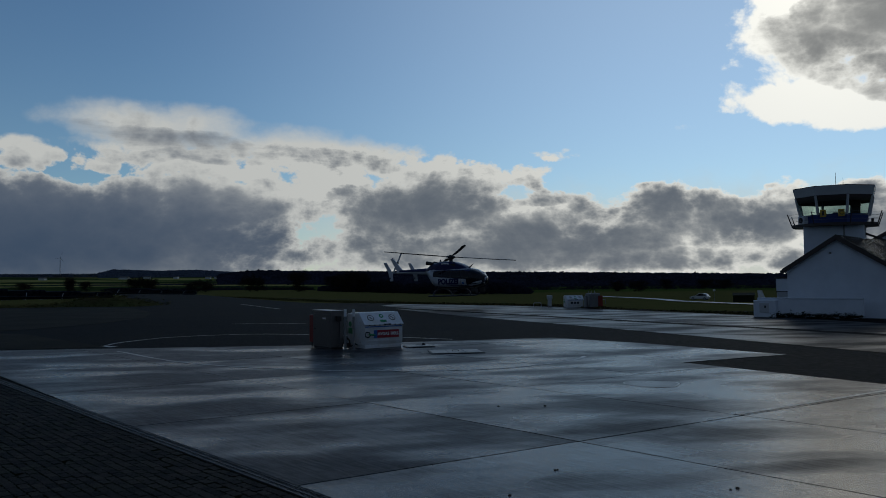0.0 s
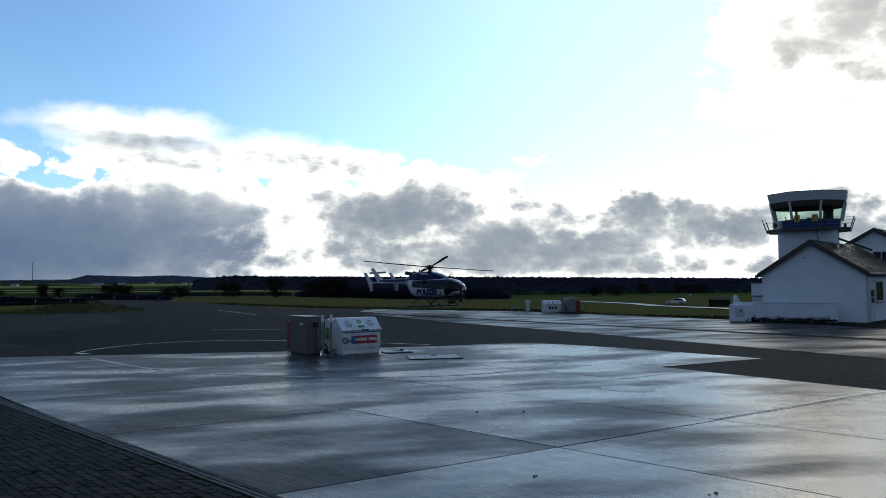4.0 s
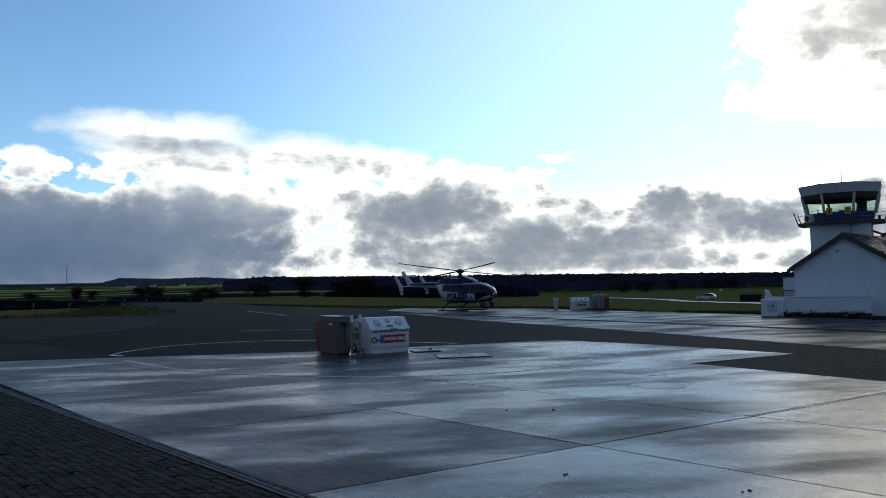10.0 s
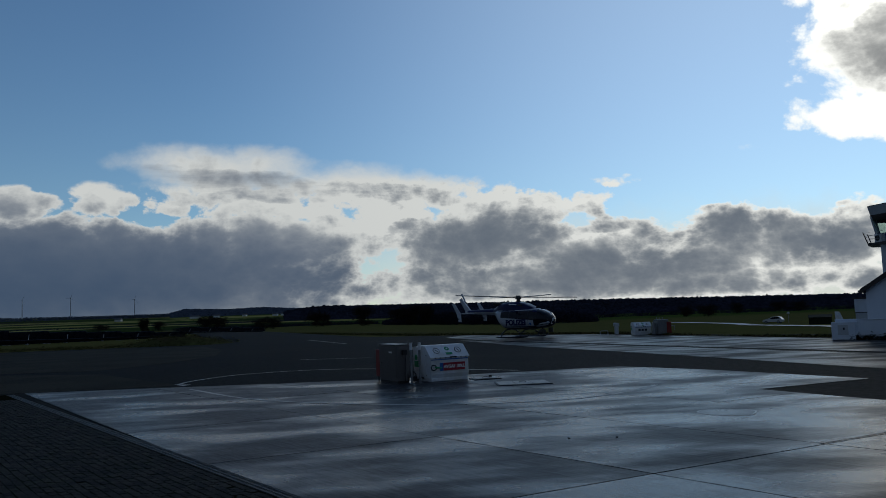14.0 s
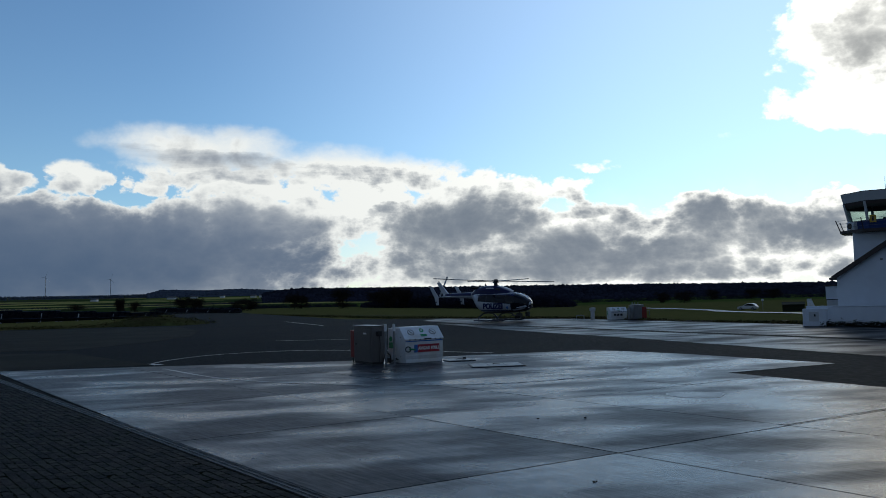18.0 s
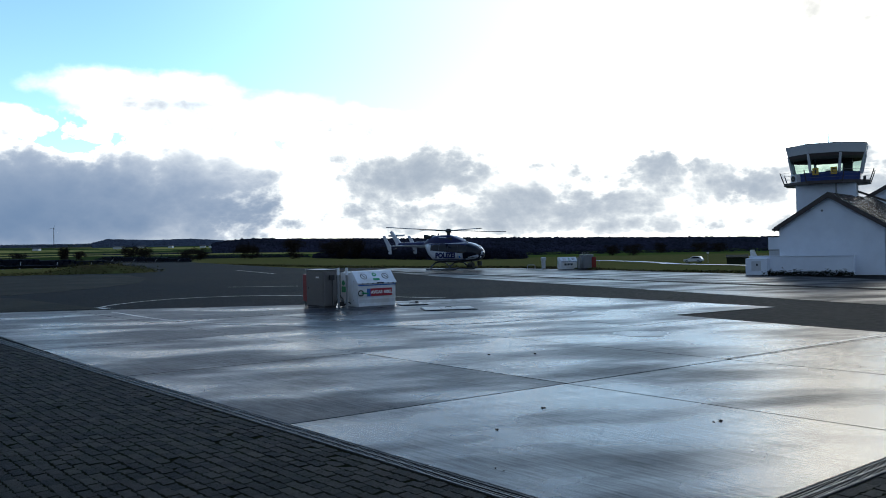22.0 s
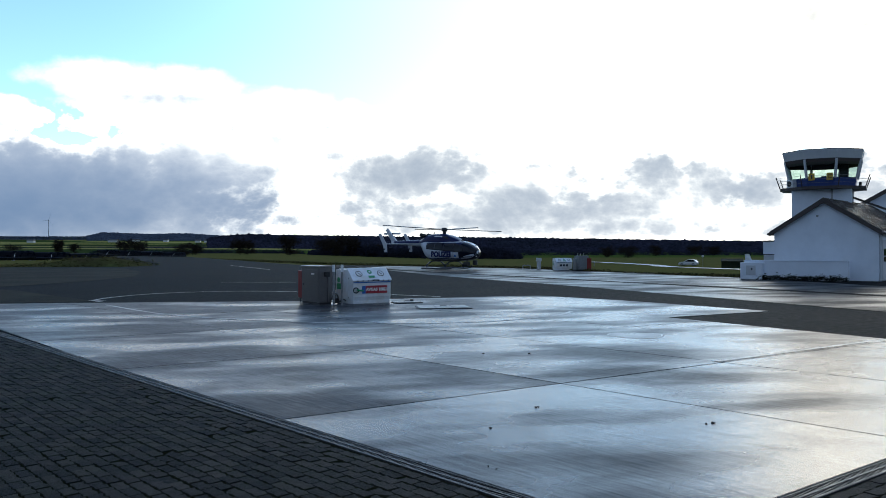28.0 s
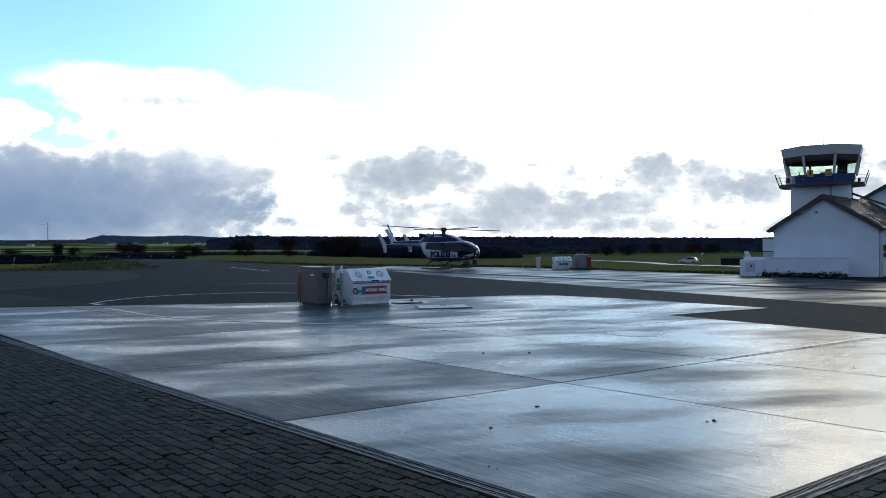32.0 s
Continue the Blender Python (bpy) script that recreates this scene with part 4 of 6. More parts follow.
TANK_YAW = 35
fuel_tank_unit(pose(-2.89, 24.55, 0, 0, 0, TANK_YAW) @ Matrix.Translation((0.11, 0, 0)) @ Matrix.Diagonal((0.925, 1, 0.94, 1)), "near fuelling station", True)
pump_cabinet(pose(-3.83, 24.5, 0, 0, 0, TANK_YAW), "near fuelling station")
guard_post(pose(-3.36, 24.28, 0), "near fuelling station")
guard_post(pose(-3.10, 24.28, 0), "near fuelling station")
red_cabinet(pose(-4.60, 25.9, 0, 0, 0, TANK_YAW) @ Matrix.Diagonal((0.6, 0.9, 1, 1)), "near fuelling station")


def cover_plate(m, sx, sy, h, label):
    c = thing("tank_cover", m, label, "manhole cover")
    part("frame", box(sx, sy, h * 0.7, None, 0.01), MAT_BLACK, c)
    n = 3 if sx > 1 else 1
    for k in range(n):
        w = (sx - 0.08) / n
        part("plate", box(w - 0.02, sy - 0.08, h, Matrix.Translation((-sx / 2 + 0.04 + w * (k + 0.5), 0, 0)), 0.006, 1), MAT_PLATE, c)
    part("grip", tube([(-0.1, 0, h), (-0.08, 0, h + 0.03), (0.08, 0, h + 0.03), (0.1, 0, h)], 0.008), MAT_BLACK, c)


cover_plate(pose(0.0, 23.25, 0.0, 0, 0, 8), 1.55, 1.15, 0.032, "raised pale steel fuel tank cover on the concrete")
cover_plate(pose(-1.15, 25.2, 0.0, 0, 0, 20), 0.9, 0.6, 0.04, "low dark-framed tank cover beside the white fuel tank")
part("filler_cap", rod((-1.0, 25.2, 0.06), (-1.0, 25.2, 0.12), 0.06, 0.05, 12), MAT_BLACK, None, "small black filler cap on the tank cover")["category"] = "cap"

# far station across the taxiway
fuel_tank_unit(pose(8.65, 60.3, 0, 0, 0, 10) @ Matrix.Diagonal((0.85, 0.85, 0.78, 1)), "far fuelling station", False)


def far_dispenser(m):
    c = thing("fuel_dispenser", m, "grey steel fuel dispenser with red door and pipework", "dispenser", "far fuelling station")
    part("body", box(0.8, 0.7, 1.02, Matrix.Translation((0, 0, 0.08)), 0.02), MAT_GALV, c)
    part("skid", box(1.25, 0.8, 0.08, Matrix.Translation((0, 0, 0))), MAT_BLACK, c)
    part("red_door", box(0.34, 0.05, 0.8, Matrix.Translation((0.42, -0.36, 0.12)), 0.01), MAT_RED, c, "red side door")
    for x in (-0.34, -0.14, 0.1):
        part("vent_pipe", rod((x, 0, 1.08), (x, 0, 1.28), 0.03), MAT_GALV, c)
    part("filter", rod((-0.62, -0.1, 0.08), (-0.62, -0.1, 0.9), 0.14, 0.14, 12), MAT_GALV, c)
    part("pipe", tube([(-0.62, -0.1, 0.9), (-0.62, -0.1, 1.05), (-0.3, -0.1, 1.05)], 0.03), MAT_GALV, c)
    part("handrail", tube([(0.6, -0.3, 0.62), (0.85, -0.3, 0.62), (0.85, -0.3, 0.3)], 0.02), MAT_GALV, c)


far_dispenser(pose(10.4, 59.2, 0, 0, 0, 12))


def hydrant(m):
    h = thing("service_pillar", m, "pale grey metal service pillar by the taxiway", "pillar")
    part("body", box(0.26, 0.24, 0.62, Matrix.Translation((0, 0, 0.0)), 0.02), MAT_PALE, h)
    part("hood", box(0.38, 0.34, 0.26, Matrix.Translation((0, 0, 0.62)), 0.04), MAT_PALE, h)


hydrant(pose(7.7, 63.6, 0, 0, 0, 15))
hoop = thing("hoop_barrier", pose(6.6, 62.5, 0, 0, 0, 5), "low galvanised hoop barrier by the taxiway", "barrier")
part("hoop", tube([(-0.3, 0, 0), (-0.3, 0, 0.26), (-0.24, 0, 0.32), (0.24, 0, 0.32), (0.3, 0, 0.26), (0.3, 0, 0)], 0.035), MAT_GALV, hoop)

# ---- shallow puddle with a pale dried rim ----
MAT_WATER = material("puddle_water", (0.02, 0.021, 0.023), 0.32, vary=0.1, scale=3, spec=0.2, rough_vary=0.06)
ring = [(3.85 + 0.5 * math.cos(a) * (1 + 0.12 * math.sin(3 * a)), 15.75 + 0.5 * math.sin(a) * (1 + 0.1 * math.cos(2 * a + 1))) for a in np.linspace(0, 2 * math.pi, 29)[:-1]]
tagged(part("puddle", prism(ring, -0.01, 0.0035), MAT_WATER, None, "shallow clear puddle lying on the concrete"), category="water", kind="structure")
painted_line([(3.85 + (x - 3.85) * 1.03, 15.75 + (y - 15.75) * 1.03) for x, y in ring + ring[:1]], 0.04, 0.005, "pale dried rim round the puddle")


# ---- bits of dirt on the concrete ----
def clod(x, y, s):
    bm = bmesh.new()
    bmesh.ops.create_icosphere(bm, subdivisions=1, radius=s * 0.65)
    for v in bm.verts:
        v.co = Vector((v.co.x * random.uniform(0.8, 1.9), v.co.y * random.uniform(0.6, 1.3), max(0, v.co.z * 0.6 + s * 0.25))) * random.uniform(0.8, 1.15)
    ob = part("clod", bm, MAT_BARK, None, "small dark clod of earth on the concrete", pose(x, y, 0.0, 0, 0, random.uniform(0, 360)))
    tagged(ob, category="clod", group="clods of earth")


for x, y, s in ((1.02, 8.72, 0.020), (1.05, 8.74, 0.018), (0.46, 7.72, 0.022), (0.36, 6.38, 0.014), (0.42, 6.3, 0.012), (2.70, 7.92, 0.030), (2.62, 7.88, 0.016), (0.66, 13.1, 0.03), (1.42, 13.1, 0.03), (5.75, 11.1, 0.022), (-0.1, 14.2, 0.02), (3.4, 9.6, 0.012)):
    clod(x, y, s)

# ---- airfield building and control tower ----
BR, BW, BD = Vector((21.78, 39.5)), Vector((0.75, -0.661)), Vector((0.661, 0.75))
YAW_B = math.degrees(math.atan2(BW.y, BW.x))


def gable_house(name, m, width, length, eave, ridge, label, over=0.2, side=1):
    """Gable front on y = 0, right corner at the origin, going back along y."""
    h = thing(name, m, label, "building")
    bm = bmesh.new()
    pts = [(-width, 0), (0, 0), (0, eave), (-width / 2, ridge), (-width, eave)]
    a = [bm.verts.new((x, 0, z)) for x, z in pts]
    b = [bm.verts.new((x, length, z)) for x, z in pts]
    bm.faces.new(a), bm.faces.new(b[::-1])
    for i in range(5):
        bm.faces.new((a[i - 1], a[i], b[i], b[i - 1]))
    part("wall_shell", bm, MAT_RENDER, h, "white rendered masonry shell")
    slope = (ridge - eave) / (width / 2)
    for s in (-1, 1):
        e = width / 2 + over
        bm = bmesh.new()
        ex, ez = -width / 2 + s * e, ridge - slope * e
        q = [(-width / 2, ridge + 0.05), (ex, ez + 0.05), (ex, ez + 0.15), (-width / 2, ridge + 0.16)]
        f = [bm.verts.new((x, -over, z)) for x, z in q]
        g = [bm.verts.new((x, length, z)) for x, z in q]
        bm.faces.new(f), bm.faces.new(g[::-1])
        for i in range(4):
            bm.faces.new((f[i - 1], f[i], g[i], g[i - 1]))
        roof = part("roof_slope", bm, MAT_ROOF, h, "wet dark metal sheet roof")
        n = int(length / 0.45)
        ln = math.hypot(ex + width / 2, ez - ridge)
        rib = mesh_of("roof_rib", box(0.035, ln, 0.03), MAT_ROOF)
        for k in range(n):
            ob = new("roof_rib", rib)
            ob.parent = roof
            mid = Vector(((ex - width / 2) / 2, k * 0.45 + 0.1, (ez + ridge) / 2 + 0.15))
            ob.matrix_basis = Matrix.Translation(mid) @ Matrix.Rotation(math.atan2(ez - ridge, ex + width / 2) * 1.0, 4, "Y").inverted() @ Matrix.Rotation(math.pi / 2, 4, "Z")
        bm = bmesh.new()
        q = [(-width / 2, ridge + 0.18), (ex, ez + 0.17), (ex, ez - 0.08), (-width / 2, ridge - 0.10)]
        f = [bm.verts.new((x, -over - 0.03, z)) for x, z in q]
        g = [bm.verts.new((x, -over + 0.03, z)) for x, z in q]
        bm.faces.new(f), bm.faces.new(g[::-1])
        for i in range(4):
            bm.faces.new((f[i - 1], f[i], g[i], g[i - 1]))
        part("barge_board", bm, MAT_DARKWOOD, h, "dark stained barge board")
        part("gutter", rod((ex + s * 0.05, -over, ez + 0.05), (ex + s * 0.05, length, ez + 0.05), 0.07), MAT_DARKWOOD, h)
    return h


gable = gable_house("hangar_house", pose(BR.x, BR.y, 0, 0, 0, YAW_B), 5.1, 9.5, 2.5, 4.12, "single-storey white rendered airfield building with dark gabled roof")


def wall_window(parent, y, z, w, hgt, name="window"):
    win = part(name, box(0.06, w, hgt, Matrix.Translation((0.03, y, z)), 0.008, 1), MAT_PALE, parent, "pale framed window")
    for k in (0, 1):
        part("pane", box(0.014, w / 2 - 0.08, hgt - 0.14, Matrix.Translation((0.064, y - w / 4 + k * w / 2, z + 0.07))), MAT_TINT, win)
    part("sill", box(0.14, w + 0.1, 0.04, Matrix.Translation((0.07, y, z - 0.045)), 0.006, 1), MAT_GALV, win)


door = part("door", box(0.07, 0.98, 2.05, Matrix.Translation((0.035, 0.95, 0.03)), 0.01, 1), MAT_PALE, gable, "pale half-glazed door")
part("pane", box(0.014, 0.62, 0.34, Matrix.Translation((0.078, 0.95, 1.28))), MAT_TINT, door)
part("pane", box(0.014, 0.62, 0.24, Matrix.Translation((0.078, 0.95, 0.98))), MAT_TINT, door)
part("handle", rod((0.09, 0.58, 1.05), (0.15, 0.58, 1.05), 0.015), MAT_BLACK, door)
part("door_frame", box(0.05, 0.07, 2.12, Matrix.Translation((0.025, 1.49, 0.03))), MAT_CABBLUE, gable)
part("door_frame", box(0.05, 0.07, 2.12, Matrix.Translation((0.025, 0.41, 0.03))), MAT_PALE, gable)
for y in (2.6, 5.2, 7.6):
    wall_window(gable, y, 1.0, 1.5, 1.1)
part("wall_lamp", box(0.12, 0.06, 0.1, Matrix.Translation((-2.9, -0.03, 3.3)), 0.02), MAT_GALV, gable)
part("downpipe", rod((0.05, 0.1, 0), (0.05, 0.1, 2.45), 0.045), MAT_PALE, gable)

rear = gable_house("rear_building", pose(30.95, 47.6, 0, 0, 0, YAW_B), 7.2, 12, 3.3, 5.3, "larger white airfield building with dark gabled roof behind")
rw = part("window", box(1.5, 0.06, 1.0, Matrix.Translation((-3.0, -0.03, 3.0)), 0.008, 1), MAT_PALE, rear, "pale framed gable window")
for k in (-1, 0, 1):
    part("pane", box(0.42, 0.014, 0.84, Matrix.Translation((-3.0 + k * 0.48, -0.066, 3.08))), MAT_TINT, rw)

# garden wall with planting in front of the gable
WL, WR = Vector((16.35, 42.95)), Vector((20.25, 39.55))
wdir = (WR - WL).normalized()
gw = thing("garden_wall", pose(WL.x, WL.y, 0, 0, 0, math.degrees(math.atan2(wdir.y, wdir.x))), "low white rendered garden wall with small box end", "wall")
part("wall", box((WR - WL).length, 0.22, 0.98, Matrix.Translation(((WR - WL).length / 2, 0.11, 0)), 0.01, 1), MAT_RENDER, gw)
part("coping", box((WR - WL).length + 0.04, 0.28, 0.05, Matrix.Translation(((WR - WL).length / 2, 0.11, 0.98)), 0.01, 1), MAT_RENDER, gw)
part("end_box", box(1.15, 0.5, 0.9, Matrix.Translation((0.5, -0.14, 0.0)), 0.02), MAT_RENDER, gw, "white meter box end")
part("box_door", box(0.5, 0.02, 0.5, Matrix.Translation((0.5, -0.40, 0.25)), 0.006, 1), MAT_PALE, gw)
part("box_slot", box(0.08, 0.02, 0.12, Matrix.Translation((0.55, -0.415, 0.5))), MAT_BLACK, gw)


def leaf_mass(name, centre_list, leaf, n_each, mat, parent, label, kind=""):
    """Many small bent leaves or twig sprays scattered through clumps: one mesh."""
    vs, fs = [], []
    for cx, cy, cz, rx, ry, rz in centre_list:
        for _ in range(n_each):
            v = Vector((random.gauss(0, 0.5), random.gauss(0, 0.5), random.gauss(0, 0.5)))
            p = Vector((cx + v.x * rx, cy + v.y * ry, cz + v.z * rz))
            a = Euler((random.uniform(0, 6.3), random.uniform(0, 6.3), random.uniform(0, 6.3))).to_matrix()
            s = leaf * random.uniform(0.6, 1.5)
            i = len(vs)
            for q in ((-s * 0.35, 0, 0), (0, -s, s * 0.15), (s * 0.35, 0, 0), (0, s, s * 0.15)):
                vs.append(p + a @ Vector(q))
            fs += [(i, i + 1, i + 2), (i, i + 2, i + 3)]
    me = bpy.data.meshes.new(name)
    me.from_pydata([v[:] for v in vs], [], fs)
    me.materials.append(mat)
    ob = new(name, me)
    ob.parent = parent
    return tagged(ob, label, kind=kind)


hedge = thing("planting_strip", gw.matrix_basis.copy(), "row of low dark shrubs against the garden wall", "shrubs")
leaf_mass("leaves", [(0.9 + k * 0.2, -0.35 + random.uniform(-0.1, 0.1), 0.10 + 0.05 * math.sin(k * 1.7), 0.17, 0.16, 0.15) for k in range(22)], 0.05, 90, MAT_LEAFDARK, hedge, "small dark evergreen leaves", "stuff")
leaf_mass("stems", [(0.9 + k * 0.2, -0.35, 0.10, 0.14, 0.10, 0.18) for k in range(22)], 0.03, 30, MAT_BARK, hedge, "dark bare stems", "stuff")

annex = thing("small_shed", pose(19.75, 46.6, 0, 0, 0, YAW_B) @ Matrix.Diagonal((0.75, 0.8, 0.86, 1)), "small two-tone grey shed behind the garden wall", "shed")
part("lower_wall", box(1.5, 2.0, 1.5, Matrix.Translation((0, 0, 0))), MAT_PALE, annex)
part("upper_wall", box(1.56, 2.06, 0.85, Matrix.Translation((0, 0, 1.52)), 0.01, 1), MAT_RENDER, annex)
part("trim", box(1.58, 2.08, 0.05, Matrix.Translation((0, 0, 1.48))), MAT_DARKWOOD, annex)
part("roof", box(1.75, 2.2, 0.08, Matrix.Translation((0, 0, 2.38))), MAT_DARKWOOD, annex)

# ---- control tower ----
TX, TY = 22.40, 46.6
TOWER_YAW = -math.degrees(math.atan2(TX, TY)) - 4
tower = thing("control_tower", pose(TX, TY, 0, 0, 0, TOWER_YAW) @ Matrix.Diagonal((0.9, 0.9, 0.965, 1)), "white airfield control tower with glazed octagonal cab and blue band", "control tower")


def octagon(flats, turn=22.5):
    r = flats / 2 / math.cos(math.pi / 8)
    return [(r * math.cos(radians(turn + 45 * k)), r * math.sin(radians(turn + 45 * k))) for k in range(8)]


def ring_wall(f0, f1, z0, z1, thick=0.05):
    bm = bmesh.new()
    rows = [[bm.verts.new((x, y, z)) for x, y in octagon(f)] for f, z in ((f0, z0), (f1, z1), (f1 - 2 * thick, z1), (f0 - 2 * thick, z0))]
    for a, b in zip(rows, rows[1:] + rows[:1]):
        for i in range(8):
            bm.faces.new((a[i - 1], a[i], b[i], b[i - 1]))
    return bm


part("shaft", box(3.45, 3.45, 5.25, None, 0.02, 1), MAT_RENDER, tower, "white rendered square shaft")
part("shaft_seam", rod((0.62, -1.74, 3.2), (0.62, -1.74, 5.2), 0.05), MAT_GALV, tower, "downpipe")
part("platform", prism(octagon(5.0), 5.2, 5.36), MAT_DARKWOOD, tower, "dark cantilevered walkway")
part("cab_floor", prism(octagon(3.6), 5.36, 5.42), MAT_CEIL, tower)
part("blue_band", ring_wall(3.75, 3.95, 5.37, 5.90), MAT_CABBLUE, tower, "blue panel band under the windows")
part("fascia", ring_wall(4.5, 4.75, 7.0, 7.52, 0.12), MAT_PALE, tower, "pale sloping roof fascia")
part("head_band", ring_wall(4.30, 4.5, 6.66, 7.0, 0.08), MAT_CEIL, tower, "dark window head")
part("soffit", prism(octagon(4.3), 6.96, 7.02), MAT_CEIL, tower)
part("roof", prism(octagon(4.72), 7.46, 7.56), MAT_DARKWOOD, tower)
lo8, hi8 = octagon(3.95), octagon(4.42)
for k in range(8):
    a, b = Vector((*lo8[k], 5.86)), Vector((*hi8[k], 6.98))
    part("mullion", add_rod(bmesh.new(), a, b, 0.085, 0.085, 6), MAT_PALE, tower, "pale slanted corner post")
    c, d = Vector((*lo8[k - 1], 5.86)), Vector((*hi8[k - 1], 6.80))
    bm = bmesh.new()
    v = [bm.verts.new(p) for p in (a, c, d, Vector((*hi8[k], 6.80)))]
    bm.faces.new(v)
    pane = part("window_pane", bm, MAT_GLASS, tower, "slanted greenish cab window")
    pane.visible_shadow = False
    e = (a + c) / 2
    part("handrail_bar", rod(a * 0.97 + Vector((0, 0, 0.12)), c * 0.97 + Vector((0, 0, 0.12)), 0.014), MAT_GALV, tower)
pl = octagon(4.95)
pt = octagon(5.45)
for k in range(8):
    a, b = Vector((*pl[k], 5.3)), Vector((*pt[k], 6.02))
    part("rail_post", rod(a, b, 0.035, 0.03), MAT_DARKWOOD, tower, "outward leaning railing post")
    c, d = Vector((*pl[k - 1], 5.3)), Vector((*pt[k - 1], 6.02))
    for q in (0.35, 0.65, 0.92):
        part("rail", rod(a.lerp(b, q), c.lerp(d, q), 0.007, 0.007, 6), MAT_GALV, tower)
part("console", box(2.4, 0.7, 0.42, Matrix.Translation((0.1, -1.0, 5.42)), 0.03), MAT_BLACK, tower, "dark controller desk")
for x, z in ((-0.7, 5.84), (0.1, 5.84), (0.5, 5.84)):
    part("monitor", box(0.3, 0.05, 0.2, Matrix.Translation((x, -0.9, z)), 0.01), MAT_BLACK, tower)
part("equipment_rack", box(0.5, 0.5, 1.3, Matrix.Translation((1.25, -0.3, 5.42)), 0.02), MAT_BLACK, tower)
part("equipment_shelf", box(0.62, 0.3, 0.05, Matrix.Translation((1.25, -0.7, 6.4))), MAT_BLACK, tower)
for x, word in ((-0.52, ""), (0.52, "C")):
    board = part("letter_board", box(0.36, 0.03, 0.42, Matrix.Translation((x, -2.10, 5.72)), 0.006, 1), MAT_YELLOW, tower, "yellow signal board")
    if word:
        part("letter", text_mesh(word, 0.36), MAT_BLACK, board, "black letter", Matrix.Translation((x, -2.122, 5.93)) @ pose(0, 0, 0, 90))
    else:
        part("bar_of_writing", box(0.10, 0.01, 0.26, Matrix.Translation((x, -2.121, 5.80))), MAT_BLACK, board)
part("antenna", rod((0.15, -0.6, 7.5), (0.15, -0.6, 8.45), 0.02, 0.012, 6), MAT_GALV, tower)
part("antenna", rod((0.55, -0.2, 7.5), (0.55, -0.2, 8.15), 0.016, 0.01, 6), MAT_GALV, tower)
unit = part("cooling_unit", box(0.6, 0.3, 0.5, Matrix.Translation((-1.78, -1.15, 5.36)) @ pose(0, 0, 0, 0, 0, -45), 0.02), MAT_WHITE, tower, "white cooling unit on the walkway")
part("fan", rod((-1.9, -1.27, 5.62), (-1.93, -1.30, 5.62), 0.17, 0.17, 16), MAT_BLACK, unit)
part("floodlight", box(0.16, 0.12, 0.22, Matrix.Translation((2.2, -1.4, 5.36)), 0.02), MAT_BLACK, tower)
part("roof_link", box(2.2, 0.3, 0.12, Matrix.Translation((2.6, 0.4, 4.35)) @ pose(0, 0, 0, 0, 22, 0)), MAT_DARKWOOD, tower, "dark stair roof edge")


# ---- parked light aircraft and green hangar beyond the wall ----
def light_aircraft(m):
    a = thing("light_aircraft", m, "parked white high-wing light aircraft", "aircraft")
    bm = bmesh.new()
    rings = []
    for x, z, r in ((1.9, 1.05, 0.18), (1.6, 1.05, 0.38), (0.6, 1.15, 0.5), (-0.6, 1.2, 0.48), (-2.0, 1.15, 0.25), (-3.6, 1.15, 0.1)):
        rings.append([bm.verts.new((x, r * 0.8 * math.cos(t), z + r * math.sin(t))) for t in np.linspace(0, 2 * math.pi, 11)[:-1]])
    for p, q in zip(rings, rings[1:]):
        for i in range(10):
            bm.faces.new((p[i - 1], p[i], q[i], q[i - 1]))
    bm.faces.new(rings[0]), bm.faces.new(rings[-1])
    part("fuselage", bm, MAT_WHITE, a, smooth=True)
    part("wing", box(1.4, 10, 0.14, Matrix.Translation((0.3, 0, 1.72)), 0.05), MAT_WHITE, a)
    part("fin", prism([(-3.9, 1.1), (-3.0, 1.2), (-3.5, 2.5), (-4.0, 2.5)], -0.04, 0.04, pose(0, 0, 0, 90)), MAT_WHITE, a, "white tail fin")
    part("tailplane", box(0.7, 2.8, 0.06, Matrix.Translation((-3.4, 0, 1.2)), 0.02), MAT_WHITE, a)
    part("cabin_window", box(0.9, 0.86, 0.34, Matrix.Translation((0.3, 0, 1.32)), 0.05), MAT_TINT, a)
    for x, y in ((1.5, 0), (-0.1, 0.9), (-0.1, -0.9)):
        part("wheel", rod((x, y - 0.06, 0.18), (x, y + 0.06, 0.18), 0.18, 0.18, 14), MAT_BLACK, a)
        part("strut", rod((x, y, 0.2), (x * 0.9, y * 0.4, 0.9), 0.03), MAT_GALV, a)
    return a


light_aircraft(pose(23.7, 55.4, land(23.7, 55.4) + 0.02, 0, 0, -20) @ Matrix.Diagonal((0.6, 0.6, 0.6, 1)))
hut = thing("green_hut", pose(52.7, 144.3, land(52.7, 144.3), 0, 0, -20), "low dark green hut at the edge of the grass", "hut")
part("shell", box(3.6, 3.0, 1.2), MAT_LEAFDARK, hut)
part("roof", profile([(-1.7, 1.2), (0, 1.62), (1.7, 1.2), (1.7, 1.28), (0, 1.72), (-1.7, 1.28)], 3.8), MAT_LEAFDARK, hut)

# ---- wet runway beyond the grass, with a parked car ----
def strip(name, rows, mat, label, lift=0.05):
    bm = bmesh.new()
    pts = []
    for (ax, ay), (bx, by) in rows:
        pts.append([bm.verts.new((ax + (bx - ax) * k / 4, ay + (by - ay) * k / 4, land(ax + (bx - ax) * k / 4, ay + (by - ay) * k / 4) + lift)) for k in range(5)])
    for p, q in zip(pts, pts[1:]):
        for i in range(4):
            bm.faces.new((p[i], p[i + 1], q[i + 1], q[i]))
    tagged(part(name, bm, mat, None, label, smooth=True), category="runway", kind="structure")


